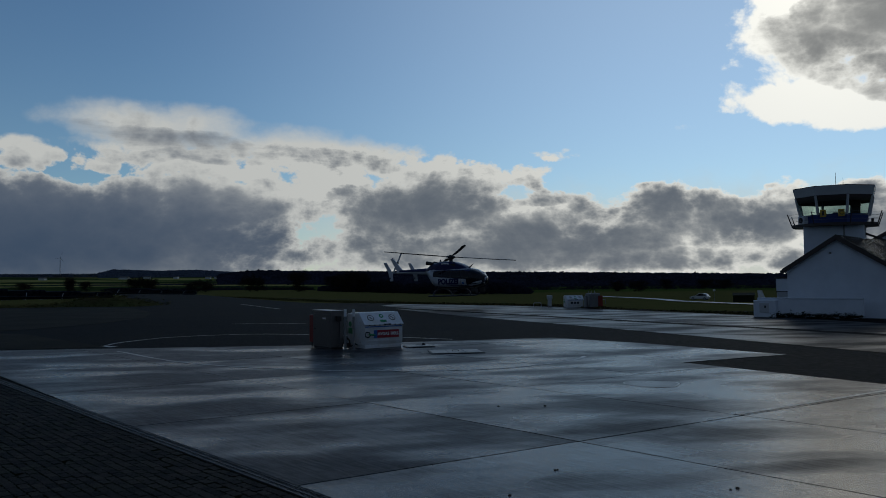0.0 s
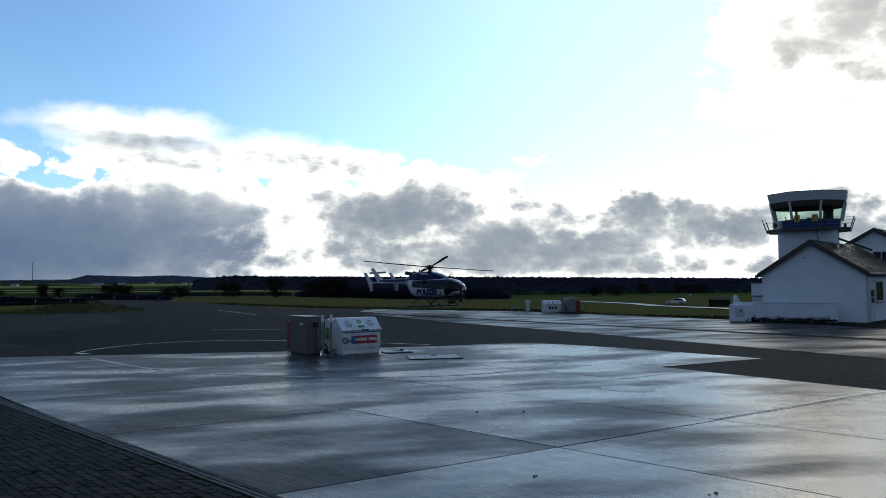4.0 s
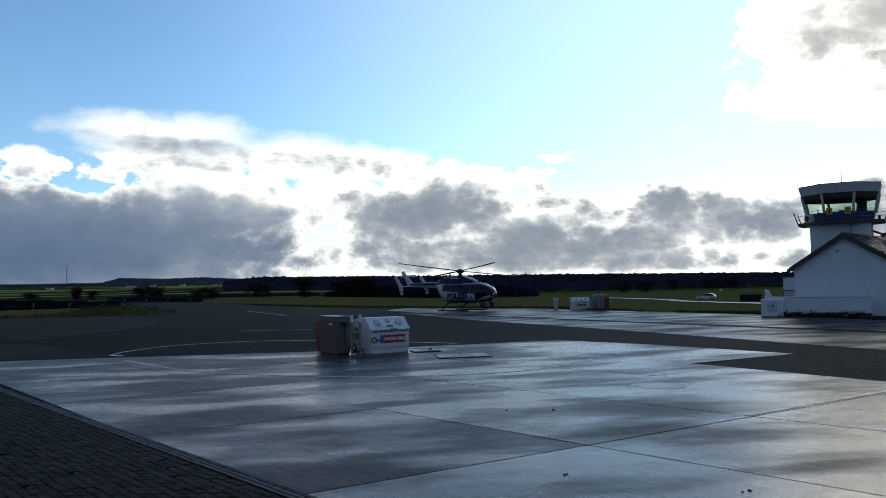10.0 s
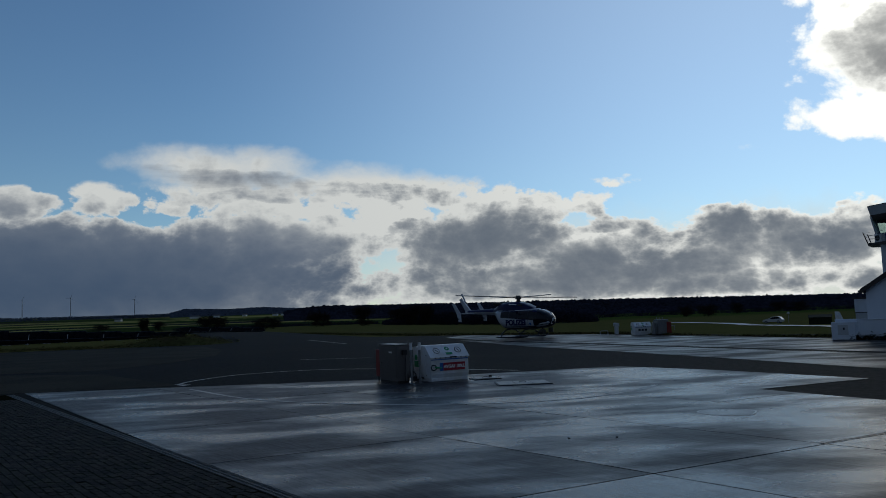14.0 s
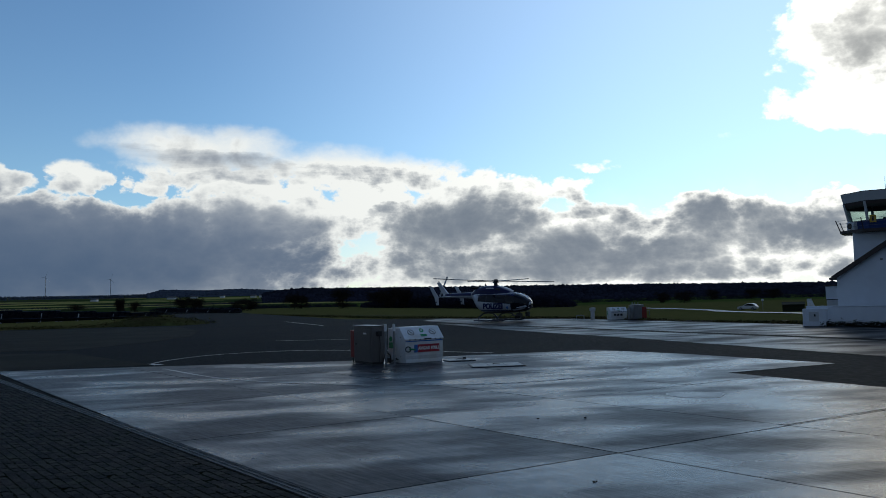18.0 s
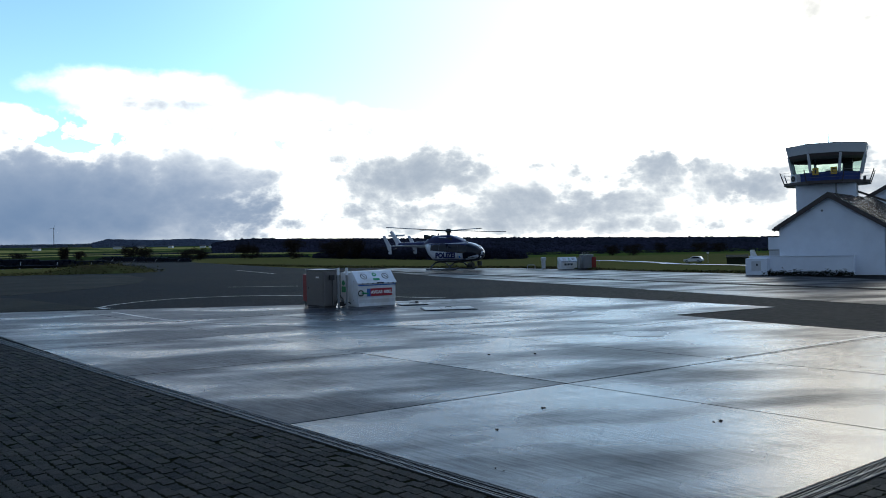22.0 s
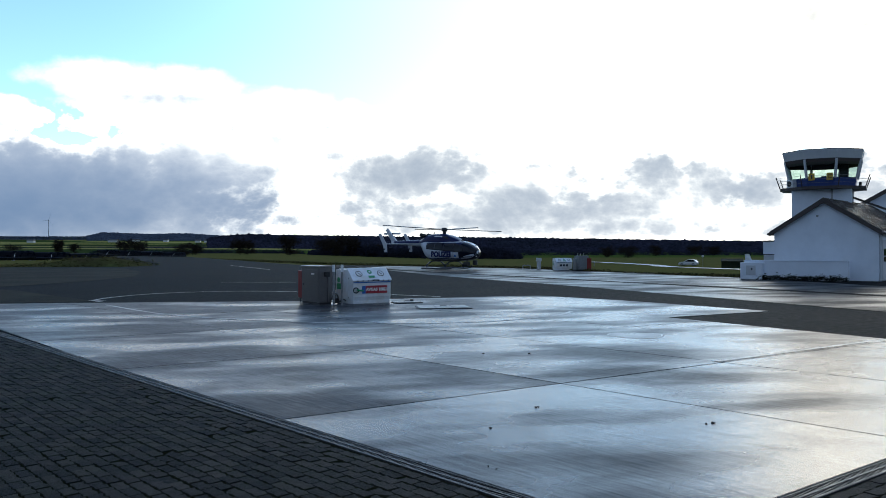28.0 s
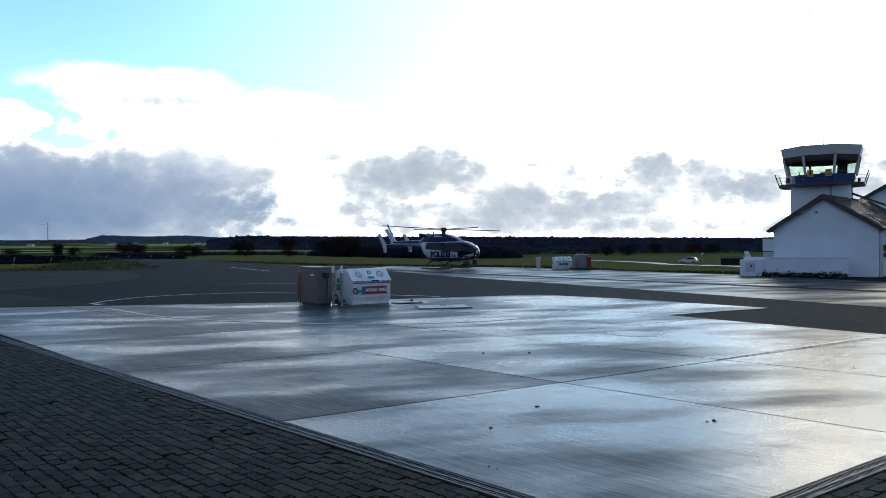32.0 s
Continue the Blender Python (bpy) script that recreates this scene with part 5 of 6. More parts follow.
def between(p, q, n):
    return [(p[0] + (q[0] - p[0]) * k / n, p[1] + (q[1] - p[1]) * k / n) for k in range(n + 1)]


ROAD = [(p.x, p.y) for p in curve_through([(36, 90), (38.7, 102), (40.2, 116), (43, 134), (45.8, 152.5), (49.2, 180), (48.8, 196), (46.4, 211), (42, 232)], 4)]
strip("runway", [((x - 1.7, y), (x + 1.7, y)) for x, y in ROAD], MAT_ROAD, "pale wet runway strip across the grass", 0.10)
strip("far_track", list(zip(between((-60, 128), (8, 108), 14), between((-60, 131.5), (8, 110.5), 14))), MAT_GRAVEL, "pale gravel track across the grass", 0.08)


def car(m):
    c = thing("car", m, "silver hatchback parked far out on the grass", "car")
    body = [(-2.05, 0.32), (-2.1, 0.75), (-1.95, 0.92), (-1.2, 0.98), (1.0, 0.95), (1.95, 0.78), (2.1, 0.55), (2.05, 0.3)]
    part("body", profile(body, 1.72, pose(0, 0, 0, 0, 0, -90)), MAT_CARPAINT, c)
    top = [(-1.95, 0.9), (-1.6, 1.38), (-0.9, 1.46), (0.1, 1.44), (0.95, 0.93)]
    part("cabin", profile(top, 1.45, pose(0, 0, 0, 0, 0, -90)), MAT_CARPAINT, c)
    for y in (-0.735, 0.735):
        part("side_window", profile([(-1.6, 0.97), (-1.42, 1.3), (-0.85, 1.37), (0.0, 1.35), (0.65, 0.97)], 0.03, Matrix.Translation((0, y, 0)) @ pose(0, 0, 0, 0, 0, -90)), MAT_TINT, c)
    for x in (-1.3, 1.3):
        for y in (-0.82, 0.82):
            w = part("wheel", rod((x, y - 0.1, 0.31), (x, y + 0.1, 0.31), 0.31, 0.31, 16), MAT_BLACK, c)
            part("rim", rod((x, y - 0.11, 0.31), (x, y + 0.11, 0.31), 0.19, 0.19, 12), MAT_GALV, w)
    for y in (-0.6, 0.6):
        part("headlight", box(0.1, 0.3, 0.14, Matrix.Translation((2.0, y, 0.6)), 0.02), MAT_WHITE, c)
        part("rear_light", box(0.06, 0.2, 0.2, Matrix.Translation((-2.07, y, 0.7)), 0.02), MAT_RED, c)
    return c


car(pose(56.2, 181.0, land(56.2, 181.0) + 0.01, 0, 0, 145))
windsock = thing("light_mast", pose(56.5, 172, land(56.5, 172), 0, 0, 0), "slim white mast with lamp head on the grass", "mast")
part("pole", rod((0, 0, 0), (0, 0, 2.3), 0.05), MAT_GALV, windsock)
part("head", box(0.5, 0.3, 0.4, Matrix.Translation((0, 0, 2.1)), 0.1), MAT_PALE, windsock)


# ---- long low dark panel rows at the left of the field ----
def panel_table():
    t = thing("panel_table", Matrix(), "long low dark panel rack on pale diagonal struts", "panel rack", "low dark panel racks")
    part("panel", box(6.0, 1.3, 0.06, Matrix.Translation((0, 0, 0.72)) @ pose(0, 0, 0, -58), 0.01, 1), MAT_PANEL, t)
    part("lower_panel", box(6.0, 0.6, 0.06, Matrix.Translation((0, -0.7, 0.24)) @ pose(0, 0, 0, -40), 0.01, 1), MAT_PANEL, t)
    part("edge_rail", box(6.0, 0.10, 0.10, Matrix.Translation((0, -0.50, 0.36))), MAT_RAIL, t, "bluish edge rail")
    part("strut", rod((-0.35, -0.66, 0.0), (0.15, -0.1, 1.05), 0.05), MAT_PALE, t, "pale diagonal strut")
    for x in (-2.6, 0, 2.6):
        part("foot", box(0.3, 0.5, 0.1, Matrix.Translation((x, 0.2, 0))), MAT_PALE, t)
        part("rear_post", rod((x, 0.5, 0), (x, 0.55, 0.98), 0.04), MAT_GALV, t)
    return t


def panel_rows():
    first = None
    for (ax, ay), (bx, by) in (((-86, 122), (-66, 146)), ((-82, 194), (-63.5, 187))):
        n = int(math.hypot(bx - ax, by - ay) / 6.1)
        ang = math.degrees(math.atan2(by - ay, bx - ax))
        for k in range(n + 1):
            x, y = ax + (bx - ax) * k / n, ay + (by - ay) * k / n
            size = 1.9 - 1.0 * k / n if ay < 150 else 1.4 - 0.5 * k / n
            m = pose(x, y, land(x, y) + 0.02, 0, 0, ang + random.uniform(-1, 1)) @ Matrix.Diagonal((math.hypot(bx - ax, by - ay) / n / 5.9, size, size, 1))
            if first is None:
                first = panel_table()
                first.matrix_basis = m
            else:
                copy_thing(first, m).matrix_basis = m


panel_rows()


# ---- trees, woods, turbines ----
def tree(x, y, height, spread, name="tree", label="bare winter tree with a dark twiggy crown"):
    z = land(x, y)
    t = thing(name, pose(x, y, z), label, "tree")
    bm = bmesh.new()
    add_rod(bm, (0, 0, -0.2), (0.05 * height * 0.1, 0, height * 0.45), height * 0.03, height * 0.018, 7)
    ends = []
    for k in range(9):
        a, h = k * 2.4 + random.uniform(-0.4, 0.4), height * random.uniform(0.22, 0.5)
        e = (math.cos(a) * spread * random.uniform(0.4, 0.9), math.sin(a) * spread * random.uniform(0.4, 0.9), height * random.uniform(0.5, 0.92))
        add_rod(bm, (0, 0, h), e, height * 0.012, height * 0.004, 5)
        ends.append(e)
    part("trunk", bm, MAT_BARK, t, "dark trunk and limbs")
    clumps = [(e[0], e[1], e[2], spread * 0.5, spread * 0.5, height * 0.2) for e in ends]
    clumps += [(random.gauss(0, spread * 0.4), random.gauss(0, spread * 0.4), height * random.uniform(0.12, 0.88), spread * 0.5, spread * 0.5, height * 0.16) for _ in range(20)]
    leaf_mass("crown", clumps, height * 0.05, 60, MAT_TWIG, t, "dense dark twigs")


def at_bearing(px, dist):
    k = (px - 784) / 1400
    return dist * k, dist


for px, dist, hgt, sp in ((104, 300, 5.2, 1.7), (131, 320, 4.0, 1.9), (20, 330, 4.0, 3.5), (222, 260, 5.2, 3.2), (244, 262, 4.6, 2.8), (322, 240, 3.6, 2.6), (345, 245, 3.8, 2.6), (425, 250, 4.8, 2.8), (438, 255, 4.4, 2.2), (512, 260, 6.2, 3.0), (575, 290, 6.0, 3.4), (598, 285, 7.0, 3.4), (622, 290, 7.2, 3.2), (660, 300, 5.0, 3.6), (1075, 330, 4.5, 2.4), (1112, 320, 4.6, 3.6), (1160, 380, 5.0, 3.4), (1230, 360, 5.0, 3.6), (1262, 360, 4.6, 3.8)):
    tree(*at_bearing(px, dist), hgt, sp)


def woodland(name, az0, az1, dist, depth, rows, tops, step, size, mat, label, foot=0.0):
    """A wood in rows up a slope: jagged crowns, tops following an outline of (bearing, elevation)."""
    bm = bmesh.new()
    bmesh.ops.create_icosphere(bm, subdivisions=1, radius=1)
    co = np.array([v.co[:] for v in bm.verts])
    fa = np.array([[v.index for v in f.verts] for f in bm.faces])
    bm.free()
    rng = np.random.default_rng(5)
    tb, te = [t[0] for t in tops], [t[1] for t in tops]
    vs, fs = [], []
    n = int(dist * radians(az1 - az0) / step)
    for r in range(rows):
        d = dist + depth * r / max(1, rows - 1)
        for k in range(n):
            az = az0 + (az1 - az0) * (k + rng.uniform(-0.5, 0.5)) / n
            x, y = d * math.sin(radians(az)), d * math.cos(radians(az))
            top = 1.9 + d * math.tan(radians(np.interp(az, tb, te)))
            ground_z = land(x, y) + foot
            z = ground_z + (top - ground_z) * (r + 0.6) / (rows - 0.4 + 0.6) - size * 0.55
            s = size * rng.uniform(0.7, 1.25)
            tall = rng.uniform(0.75, 1.1) * (1.25 if rng.random() < 0.015 else 1)
            p = co * (1 + rng.uniform(-0.13, 0.13, (len(co), 1))) * (s, s, s * tall) + (x, y, z)
            fs.append(fa + len(vs) * len(co))
            vs.append(p)
    me = bpy.data.meshes.new(name)
    me.from_pydata(np.concatenate(vs).tolist(), [], np.concatenate(fs).tolist())
    me.materials.append(mat)
    tagged(new(name, me), label, "woodland", kind="stuff")


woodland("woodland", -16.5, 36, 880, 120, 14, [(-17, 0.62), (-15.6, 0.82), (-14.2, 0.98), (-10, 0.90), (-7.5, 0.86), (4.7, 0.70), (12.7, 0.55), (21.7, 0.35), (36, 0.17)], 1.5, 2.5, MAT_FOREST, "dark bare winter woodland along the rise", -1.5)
woodland("far_woodland", -24.2, -14.5, 2500, 300, 10, [(-24.3, 0.80), (-23.3, 1.07), (-20.5, 0.97), (-18, 1.02), (-15.7, 0.86), (-14.5, 0.8)], 2.0, 3.4, MAT_FARWOOD, "wooded ridge in the distance, coloured pale blue for haze")
woodland("far_woodland.001", -42, -24, 2700, 200, 4, [(-42, 0.95), (-36, 1.0), (-34, 0.85), (-29, 0.80), (-24, 0.80)], 4, 2.8, MAT_FARWOOD, "distant tree line on the fields, coloured pale blue for haze")
woodland("hedgerow", -40, -13, 900, 30, 2, [(-40, 0.02), (-13, 0.05)], 3, 1.5, MAT_FOREST, "dark hedgerow across the far fields")


def thicket(name, az0, az1, dist, depth, n, tops, leaf, each, label):
    """Bare bushes standing close together: twiggy clumps from the ground up."""
    tb, te = [t[0] for t in tops], [t[1] for t in tops]
    spots = []
    for _ in range(n):
        az, d = random.uniform(az0, az1), dist + random.uniform(0, depth)
        x, y = d * math.sin(radians(az)), d * math.cos(radians(az))
        top = 1.9 + d * math.tan(radians(float(np.interp(az, tb, te)) + 0.09 * noise.noise((az * 2.1, 0.4, 1.7))))
        base = land(x, y)
        z = base + max(0.2, top - base) * random.random() ** 0.8
        spots.append((x, y, z, 1.6, 1.6, 1.1))
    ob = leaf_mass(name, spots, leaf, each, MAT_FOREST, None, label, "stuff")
    tagged(ob, category="bushes")


thicket("bare_bushes", -9.5, 5.5, 290, 60, 1500, [(-9.5, -0.6), (-8.3, -0.15), (-7, -0.3), (-5, 0.0), (-3.5, -0.25), (0, -0.1), (3, -0.2), (4.5, -0.3), (5.5, -0.7)], 0.42, 44, "dark bare bushes beyond the grass field")
thicket("hedge", -24, -10, 330, 12, 360, [(-24, -0.62), (-10, -0.55)], 0.32, 30, "low dark hedge across the fields")
thicket("hedge.001", 5.5, 32, 420, 20, 520, [(5, -0.42), (32, -0.42)], 0.34, 30, "low dark hedge at the foot of the wood")


def turbine(az, dist, h):
    x, y = dist * math.sin(radians(az)), dist * math.cos(radians(az))
    t = thing("wind_turbine", pose(x, y, land(x, y), 0, 0, -az), "distant white wind turbine on the skyline", "wind turbine", "wind turbines")
    part("mast", rod((0, 0, 0), (0, 0, h), 1.6, 0.9, 8), MAT_PALE, t)
    part("nacelle", box(2.4, 6, 2.4, Matrix.Translation((0, 0, h)), 0.4), MAT_PALE, t)
    for k in range(3):
        a = radians(20 + 120 * k)
        part("blade", rod((0, -4, h + 1.5), (20 * math.sin(a), -4, h + 1.5 + 20 * math.cos(a)), 0.6, 0.15, 5), MAT_PALE, t)


turbine(-26.5, 3000, 58)
turbine(-30.4, 3100, 68)
turbine(-33.2, 3000, 62)
for az, dist, w in ((-22.6, 1900, 34), (-21.2, 1950, 22), (-19.3, 2000, 14), (-17.2, 1900, 16), (-16.6, 1920, 20), (-27.5, 1800, 18)):
    x, y = dist * math.sin(radians(az)), dist * math.cos(radians(az))
    b = thing("farm_building", pose(x, y, land(x, y), 0, 0, random.uniform(-20, 20)), "small pale farm building in the distance", "building", "distant farm buildings")
    part("wall_shell", box(w * 0.7, 10, 4), MAT_PALE, b)
    part("roof", profile([(-5.5, 4), (0, 7), (5.5, 4)], w * 0.7 + 1), MAT_DARKWOOD, b)

# ---- rough grass at the field edges ----
def tufts():
    spots = []
    for _ in range(800):
        k = random.random()
        x, y = -35 - 40 * k + random.gauss(0, 2), 74 + 9 * random.random() + 4 * k
        spots.append((x, y, land(x, y) + 0.1, 0.5, 0.5, 0.2))
    for _ in range(260):
        u, v = random.uniform(-1, 1), random.uniform(-1, 1)
        spots.append((-35.2 + u * 6, 80 + v * 4 - u, 0.85 * max(0, 1 - u * u) * max(0, 1 - v * v), 0.5, 0.5, 0.3))
    for _ in range(900):
        k = random.random()
        x, y = -5 - 50 * k + random.gauss(0, 0.8), 78 + 84 * k + random.gauss(0, 1.0)
        spots.append((x, y, land(x, y) + 0.08, 0.5, 0.5, 0.14))
    edge = [(-5.3, 76.4), (6.9, 65.2), (13.8, 51.2), (17.2, 45.0)]
    for _ in range(1100):
        i = random.randrange(3)
        k = random.random()
        x = edge[i][0] + (edge[i + 1][0] - edge[i][0]) * k + random.uniform(0.1, 1.2)
        y = edge[i][1] + (edge[i + 1][1] - edge[i][1]) * k + random.uniform(0.1, 0.8)
        spots.append((x, y, land(x, y) + 0.08, 0.3, 0.3, 0.1))
    ob = leaf_mass("grass_tufts", spots, 0.10, 7, MAT_BLADE, None, "rough yellowish winter grass tufts", "stuff")
    tagged(ob, category="grass")


def mound():
    bm = bmesh.new()
    g = []
    for j in range(9):
        row = []
        for i in range(17):
            u, v = i / 16 * 2 - 1, j / 8 * 2 - 1
            h = max(0, 1 - u * u) * max(0, 1 - v * v)
            x, y = -35.2 + u * 6, 80 + v * 4 - u * 1
            row.append(bm.verts.new((x, y, -0.12 + 0.95 * h + 0.12 * noise.noise((x * 0.9, y * 0.9, 2)))))
        g.append(row)
    for j in range(8):
        for i in range(16):
            bm.faces.new((g[j][i], g[j][i + 1], g[j + 1][i + 1], g[j + 1][i]))
    tagged(part("earth_mound", bm, MAT_GRASS, None, "low grassy earth mound by the panel racks", smooth=True), category="mound")


mound()
tufts()

# ---- helicopter ----
HELI = thing("helicopter", pose(0.12, 65, 0), "navy and white twin-engine police helicopter, rotors turning", "helicopter")
ST = np.array([(3.78, 1.20, 1.42, 0.10), (3.62, 0.98, 1.62, 0.42), (3.25, 0.80, 1.92, 0.70), (2.7, 0.70, 2.14, 0.85), (1.8, 0.64, 2.30, 0.93), (0.4, 0.62, 2.34, 0.95), (-0.7, 0.62, 2.34, 0.95), (-1.2, 0.74, 2.34, 0.92), (-1.65, 1.06, 2.34, 0.80), (-2.05, 1.46, 2.32, 0.52), (-2.4, 1.78, 2.30, 0.28)])[::-1]
ST[:, 0] = np.where(ST[:, 0] > 0, ST[:, 0] * 0.94, ST[:, 0])
NEXP = 2.7


def fus(x):
    return [float(np.interp(x, ST[:, 0], ST[:, k])) for k in (1, 2, 3)]


def skin(x, ang, grow=0.0):
    zb, zt, hw = fus(x)
    c, s = math.cos(ang), math.sin(ang)
    y = (hw + grow) * math.copysign(abs(c) ** (2 / NEXP), c)
    z = (zb + zt) / 2 + ((zt - zb) / 2 + grow) * math.copysign(abs(s) ** (2 / NEXP), s)
    return (x, y, z)


def side_y(x, z, grow=0.0):
    zb, zt, hw = fus(x)
    k = min(1.0, abs((z - (zb + zt) / 2) / ((zt - zb) / 2 + grow)))
    return (hw + grow) * (1 - k ** NEXP) ** (1 / NEXP)


def grid_mesh(fn, us, vs):
    bm = bmesh.new()
    g = [[bm.verts.new(fn(u, v)) for v in vs] for u in us]
    for a, b in zip(g, g[1:]):
        for i in range(len(vs) - 1):
            bm.faces.new((a[i], a[i + 1], b[i + 1], b[i]))
    return bm


def side_patch(x0, x1, z0, z1, side, grow=0.012, nx=8, nz=5):
    """A piece of the flank between two heights, each a number or a function of x."""
    lo = z0 if callable(z0) else (lambda x: z0)
    hi = z1 if callable(z1) else (lambda x: z1)

    def at(u, v):
        x = x0 + (x1 - x0) * u
        z = lo(x) + (hi(x) - lo(x)) * v
        return (x, side * side_y(x, z, grow), z)

    return grid_mesh(at, np.linspace(0, 1, nx + 1), np.linspace(0, 1, nz + 1))


def build_helicopter():
    xs = np.linspace(-2.4, 3.553, 46)
    body = part("fuselage", grid_mesh(lambda x, a: skin(x, a), xs, np.linspace(0, 2 * math.pi, 37)), MAT_HSILVER, HELI, "white and silver cabin shell", smooth=True)
    part("belly", grid_mesh(lambda x, a: skin(x, a, 0.010), np.linspace(-1.6, 3.3, 28), np.linspace(math.pi + 0.85, 2 * math.pi - 0.85, 19)), MAT_HDARK, HELI, "dark navy belly", smooth=True)
    for s in (-1, 1):
        for x0, x1 in ((-1.15, -0.32), (-0.28, 0.62)):
            part("cabin_window", side_patch(x0, x1, lambda x: 1.55 - 0.075 * x, (lambda x: 2.10) if x0 > -1 else (lambda x: 2.10 - 0.35 * max(0, -0.8 - x)), s), MAT_TINT, HELI, "dark tinted cabin window", smooth=True)
        part("door_window", side_patch(0.68, 1.62, lambda x: 1.55 - 0.075 * x, lambda x: 2.10 - 0.02 * x, s), MAT_TINT, HELI, "dark tinted door window", smooth=True)
        part("cockpit_window", side_patch(1.66, 2.60, lambda x: 1.43 - 0.10 * (x - 1.5), lambda x: 2.12 - 0.17 * (x - 1.5), s), MAT_TINT, HELI, "dark tinted cockpit window", smooth=True)
        part("chin_window", side_patch(2.15, 3.26, lambda x: 0.90 + 0.10 * (x - 2.1), lambda x: 1.42, s, 0.016), MAT_TINT, HELI, "dark chin window", smooth=True)
        part("door_seam", side_patch(0.635, 0.66, 0.80, 2.1, s, 0.014, 1, 8), MAT_HDARK, HELI)
        part("door_seam", side_patch(1.63, 1.65, 0.85, 2.1, s, 0.014, 1, 8), MAT_HDARK, HELI)
        part("stripe", side_patch(-1.3, 2.3, lambda x: 0.83, lambda x: 0.88, s, 0.014, 14, 1), MAT_HBLUE, HELI, "navy side stripe")
        part("lettering", text_mesh("POLIZEI", 0.60, 0.008, 0.03), MAT_HBLUE, HELI, "navy lettering on the flank", Matrix.Translation((0.4, s * (side_y(0, 1.18, 0.03)), 1.18)) @ pose(0, 0, 0, 90, 0, 0 if s < 0 else 180))
        part("door_badge", side_patch(1.75, 1.92, 0.98, 1.16, s, 0.018, 2, 2), MAT_SIGN_BLUE, HELI)
    part("windscreen", grid_mesh(lambda x, a: skin(x, a, 0.014), np.linspace(2.35, 3.5, 14), np.linspace(-0.35, math.pi + 0.35, 29)), MAT_TINT, HELI, "large dark curved windscreen", smooth=True)
    part("screen_post", grid_mesh(lambda x, a: skin(x, a, 0.022), np.linspace(2.2, 3.33, 10), np.linspace(math.pi / 2 - 0.03, math.pi / 2 + 0.04, 3)), MAT_HSILVER, HELI)
    part("roof_band", grid_mesh(lambda x, a: skin(x, a, 0.008), np.linspace(-2.2, 2.36, 20), np.linspace(0.62, math.pi - 0.62, 15)), MAT_HBLUE, HELI, "navy roof band above the windows", smooth=True)
    for s in (-1, 1):
        part("roof_edge", side_patch(-1.9, 2.05, 2.135, 2.20, s, 0.016, 14, 1), MAT_HSILVER, HELI, "thin white line under the cowling", smooth=True)
        part("window_frame", side_patch(-1.22, 2.62, lambda x: 1.52 - 0.075 * x, lambda x: 2.125 - 0.06 * max(0, x - 1.2), s, 0.006, 18, 6), MAT_HDARK, HELI, "dark band framing the side windows", smooth=True)
        part("nose_flash", side_patch(2.60, 3.48, lambda x: 1.00 + 0.10 * (x - 2.6), lambda x: 1.04 + 0.26 * (x - 2.6), s, 0.02, 8, 2), MAT_HSILVER, HELI, "white sweep on the nose", smooth=True)
    part("nose_cap", grid_mesh(lambda x, a: skin(x, a, 0.012), np.linspace(3.3, 3.553, 5), np.linspace(math.pi + 0.3, 2 * math.pi - 0.3, 15)), MAT_HDARK, HELI, "dark lower nose", smooth=True)
    # engine cowling
    cs = np.array([(1.95, 2.20, 0.25), (1.5, 2.48, 0.52), (0.8, 2.74, 0.66), (0.0, 2.88, 0.72), (-1.0, 2.86, 0.70), (-1.8, 2.72, 0.56), (-2.4, 2.38, 0.32)])[::-1]

    def cowl(x, a):
        zt, hw = np.interp(x, cs[:, 0], cs[:, 1]), np.interp(x, cs[:, 0], cs[:, 2])
        c, s = math.cos(a), math.sin(a)
        return (x, hw * 1.05 * math.copysign(abs(c) ** 0.6, c), 2.12 + (zt - 2.12) * abs(s) ** 0.7)

    part("engine_cowling", grid_mesh(cowl, np.linspace(-2.4, 1.95, 26), np.linspace(0, math.pi, 17)), MAT_HBLUE, HELI, "navy engine cowling", smooth=True)
    part("cowl_flash", grid_mesh(lambda x, a: Vector(cowl(x, a)) * 1.0 + Vector((0, -0.012, 0.004)), np.linspace(-0.5, 0.3, 4), np.linspace(math.pi - 0.75, math.pi - 0.6, 3)), MAT_LETTER, HELI)
    for s in (-1, 1):
        part("exhaust", rod((-1.6, s * 0.36, 2.70), (-2.2, s * 0.5, 2.80), 0.14, 0.16, 12), MAT_BLACK, HELI)
        part("intake", box(0.5, 0.05, 0.26, Matrix.Translation((0.65, s * 0.63, 2.38)), 0.03), MAT_BLACK, HELI)
    part("wire_cutter", prism([(1.75, 2.3), (2.0, 2.3), (2.28, 2.62)], -0.02, 0.02, pose(0, 0, 0, 90)), MAT_BLACK, HELI)
    part("antenna_blade", prism([(-1.2, 2.85), (-1.0, 2.88), (-1.12, 3.08)], -0.015, 0.015, pose(0, 0, 0, 90)), MAT_HDARK, HELI)
    # tail
    part("tail_boom", rod((-2.0, 0, 2.10), (-5.9, 0, 2.16), 0.29, 0.14, 16), MAT_HSILVER, HELI, "slim tail boom", smooth=True)
    part("boom_stripe", grid_mesh(lambda x, a: (x, (0.285 + (x + 2.6) * 0.0394) * math.cos(a), 2.10 - (x + 2.6) * 0.018 + (0.285 + (x + 2.6) * 0.0394) * math.sin(a)), np.linspace(-5.6, -2.5, 8), np.linspace(0.0, math.pi, 11)), MAT_HBLUE, HELI, "navy stripe on the boom", smooth=True)
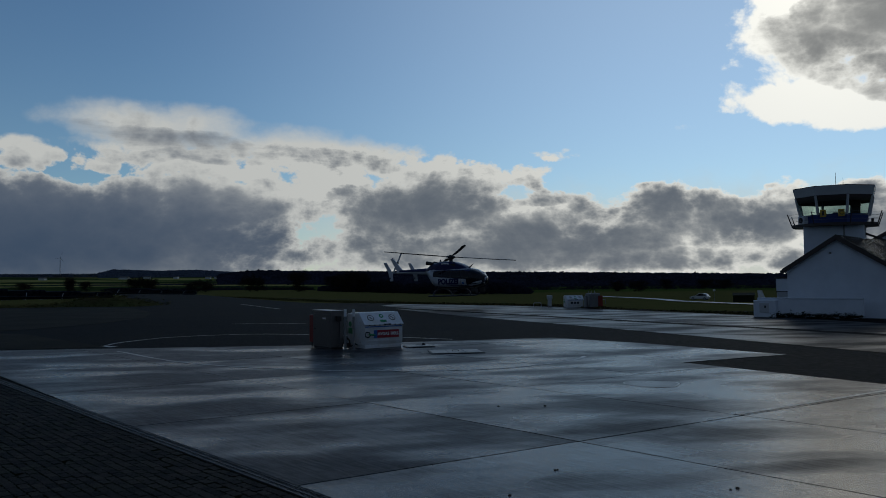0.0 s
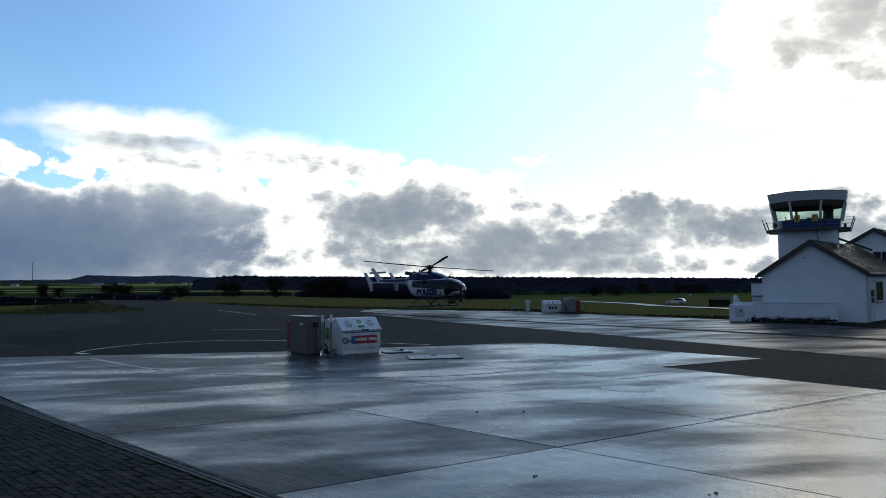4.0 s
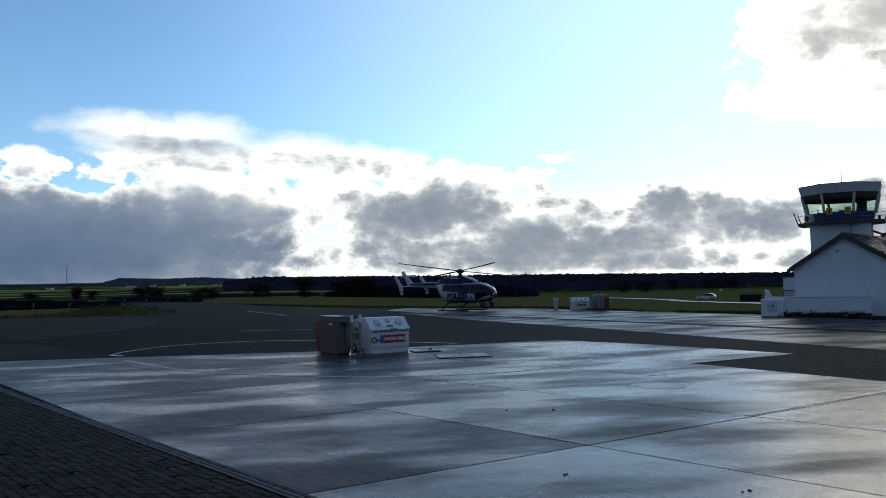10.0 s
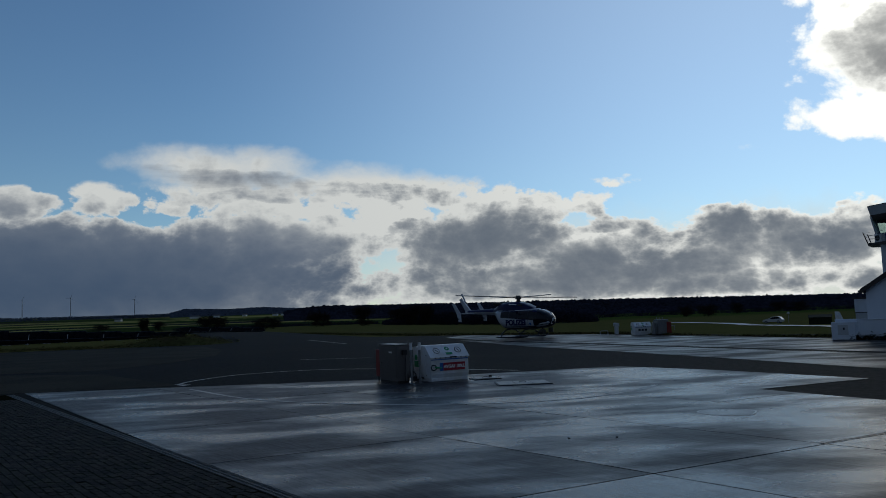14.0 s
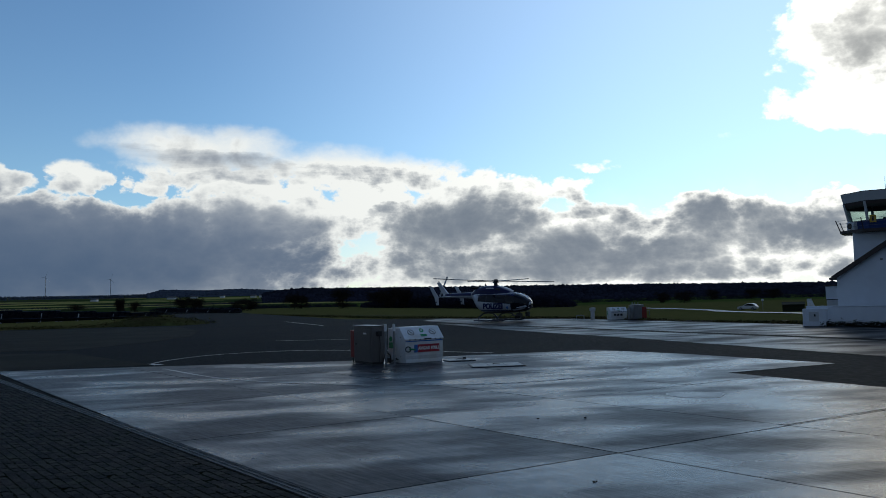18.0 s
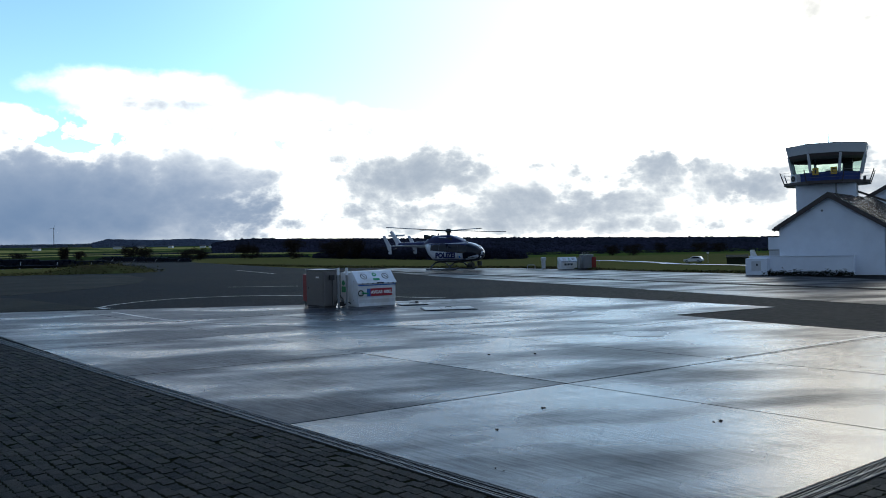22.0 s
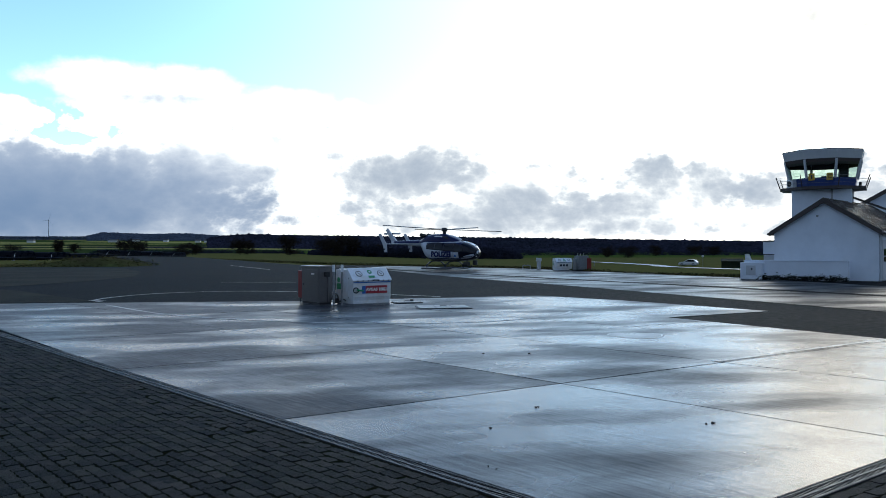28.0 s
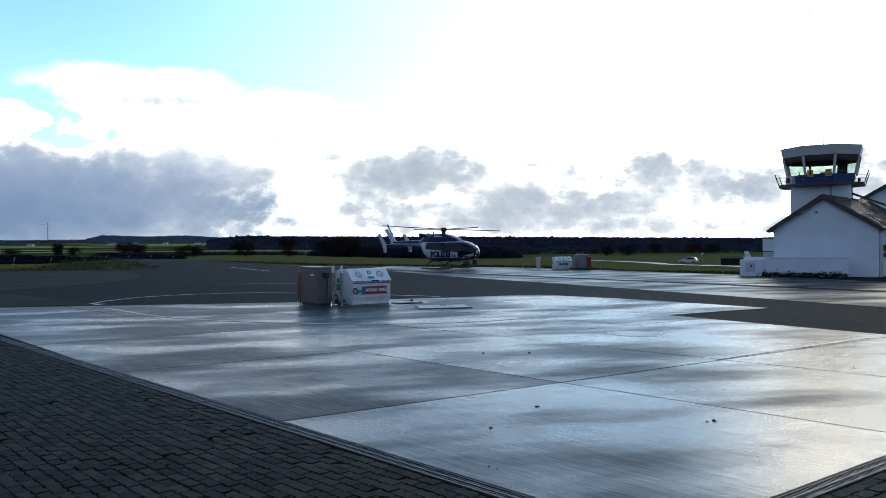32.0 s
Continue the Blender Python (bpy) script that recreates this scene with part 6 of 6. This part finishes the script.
    part("tailplane", box(0.52, 3.1, 0.07, Matrix.Translation((-5.1, 0, 2.02)), 0.03), MAT_HSILVER, HELI)
    plate = [(-5.50, 2.02), (-5.32, 1.36), (-5.02, 1.36), (-5.06, 2.05), (-5.74, 2.94), (-6.06, 2.94)]
    for y in (-1.58, 1.58):
        p = part("end_plate", prism(plate, -0.03, 0.03, Matrix.Translation((0, y, 0)) @ pose(0, 0, 0, 90)), MAT_HSILVER, HELI, "swept white end plate")
        part("number_mark", box(0.16, 0.07, 0.12, Matrix.Translation((-5.3, y, 1.56)), 0.005), MAT_HDARK, p)
    part("tail_fin", prism([(-5.25, 2.2), (-5.85, 2.12), (-6.66, 3.30), (-6.40, 3.36)], -0.07, 0.07, pose(0, 0, 0, 90)), MAT_HSILVER, HELI, "swept white tail fin")
    part("beacon", rod((-6.45, 0, 3.34), (-6.45, 0, 3.42), 0.05), MAT_RED, HELI, "red beacon")
    part("tail_skid", tube([(-5.6, 0, 2.05), (-6.1, 0, 1.75), (-6.3, 0, 1.8)], 0.03), MAT_HDARK, HELI)
    # undercarriage
    for s in (-1, 1):
        part("skid", tube([(-1.45, s * 1.2, 0.05), (1.45, s * 1.2, 0.05), (1.75, s * 1.2, 0.10), (1.95, s * 1.2, 0.24)], 0.055, 8), MAT_HDARK, HELI, "dark tubular skid")
        for x in (-0.95, 1.05):
            part("skid_leg", tube([(x, s * 1.2, 0.08), (x, s * 1.08, 0.34), (x, s * 0.6, 0.60), (x, 0, 0.66)], 0.06, 8), MAT_HDARK, HELI)
        part("step", box(0.9, 0.22, 0.04, Matrix.Translation((1.05, s * 1.12, 0.36)), 0.01), MAT_BLACK, HELI)
    part("searchlight", add_rod(rod((2.45, -0.42, 0.42), (2.85, -0.42, 0.42), 0.2, 0.2, 14), (2.7, -0.42, 0.6), (2.7, -0.42, 0.8), 0.05), MAT_BLACK, HELI, "black belly searchlight")
    part("camera_ball", rod((2.9, 0.35, 0.34), (2.9, 0.35, 0.72), 0.19, 0.19, 14), MAT_BLACK, HELI, "black sensor ball")
    part("landing_light", rod((3.3, -0.18, 1.08), (3.46, -0.18, 1.08), 0.09, 0.09, 12), MAT_LETTER, HELI, "round landing light in the nose")
    part("mast", rod((0, 0, 2.7), (0, 0, 3.12), 0.17, 0.14, 12), MAT_BLADEROTOR, HELI)
    # rotors
    rotor = part("main_rotor", add_rod(rod((0, 0, -0.16), (0, 0, 0.14), 0.26, 0.17, 14), (0, 0, -0.03), (0, 0, 0.06), 0.42, 0.36, 8), MAT_BLADEROTOR, HELI, "four-bladed main rotor hub", pose(0, 0, 3.23))
    for k in range(4):
        bm = bmesh.new()
        rows = []
        for r, ch, z, tw in ((0.32, 0.10, 0.0, 0), (0.9, 0.14, 0.0, 9), (1.2, 0.30, 0.01, 8), (3.5, 0.31, 0.03, 4), (5.0, 0.30, 0.06, 1), (5.35, 0.22, 0.06, 0), (5.5, 0.10, 0.06, 0)):
            t = math.tan(radians(tw)) * ch
            rows.append([bm.verts.new(p) for p in ((r, -ch * 0.4, z - t * 0.5), (r, 0, z + 0.045), (r, ch * 0.6, z + t * 0.5), (r, 0, z - 0.025))])
        for a, b in zip(rows, rows[1:]):
            for i in range(4):
                bm.faces.new((a[i - 1], a[i], b[i], b[i - 1]))
        bm.faces.new(rows[0]), bm.faces.new(rows[-1])
        part("blade", bm, MAT_BLADEROTOR, rotor, "", pose(0, 0, 0, 0, 0, 90 * k))
    tail = part("tail_rotor", rod((0, -0.10, 0), (0, 0.10, 0), 0.09, 0.09, 10), MAT_BLADEROTOR, HELI, "two-bladed tail rotor hub", pose(-6.12, 0.22, 2.96))
    for k in range(2):
        part("blade", box(0.17, 0.03, 0.92, Matrix.Translation((0, 0, 0.06)), 0.01, 1), MAT_HSILVER, tail, "pale tail rotor blade", pose(0, 0, 0, 0, 180 * k, 0))
    return rotor, tail


ROTOR, TAIL_ROTOR = build_helicopter()
build_pavers()


# ---- what moves: the landing helicopter and its rotors ----
def motions():
    base = 0.12, 65.0, 0.0
    rows = []
    for t, dx, dz, yaw, lean in ((0, -0.25, 0.86, -38, 0.88), (0.5, -0.2, 0.86, -38, 0.88), (1.5, -0.1, 0.80, -38.5, 0.77), (2.0, -0.08, 0.76, -39, 0.77), (3.0, -0.15, 0.60, -40, 0.70), (4.0, -0.2, 0.46, -40, 0.70), (5.0, -0.1, 0.36, -40, 0.52), (6.0, 0.0, 0.28, -40, 0.42), (7.0, 0.02, 0.16, -40, 0.28), (7.6, 0.0, 0.03, -40, 0.07), (8.0, 0.0, 0.0, -40, 0.00), (9.0, 0, 0, -40, 0.00), (20.0, 0, 0, -40, 0.00), (32.0, 0, 0, -40, 0.00)):
        rows.append((t, pose(base[0] + dx, base[1], base[2] + dz, 0, -lean, yaw)))
    walk(HELI, rows)
    # bearing of the near blade from the line of sight at given seconds; the rotor slows to idle after touchdown
    marks = [(0, 9), (1, -42), (2, 4), (3, -36), (4, 14), (7, -34), (8, 15), (9, -29), (10, 28), (11, -20), (12, -60), (13, -64), (32, -62)]
    total, angles = 0.0, []
    for i, (t, a) in enumerate(marks):
        if i:
            t0, a0 = marks[i - 1]
            rate = 2160 if t <= 12 else 1800
            turn = 90 * round((rate * (t - t0) - (a - a0)) / 90) + (a - a0)
            total += turn
        angles.append((t, total + marks[0][1]))
    rows, tail_rows = [], []
    for f in range(0, 961):
        t = f / 30
        a = float(np.interp(t, [p[0] for p in angles], [p[1] for p in angles]))
        rows.append((t, pose(0, 0, 3.23, -7.4 + 5.6 * smooth(t, 11.8, 13), -1.8 + 3.2 * smooth(t, 11.8, 13), 0) @ pose(0, 0, 0, 0, 0, a - 50)))
        tail_rows.append((t, pose(-6.12, 0.22, 2.96, 0, 77.0 * f + 30, 0)))
    walk(ROTOR, rows)
    walk(TAIL_ROTOR, tail_rows)


motions()
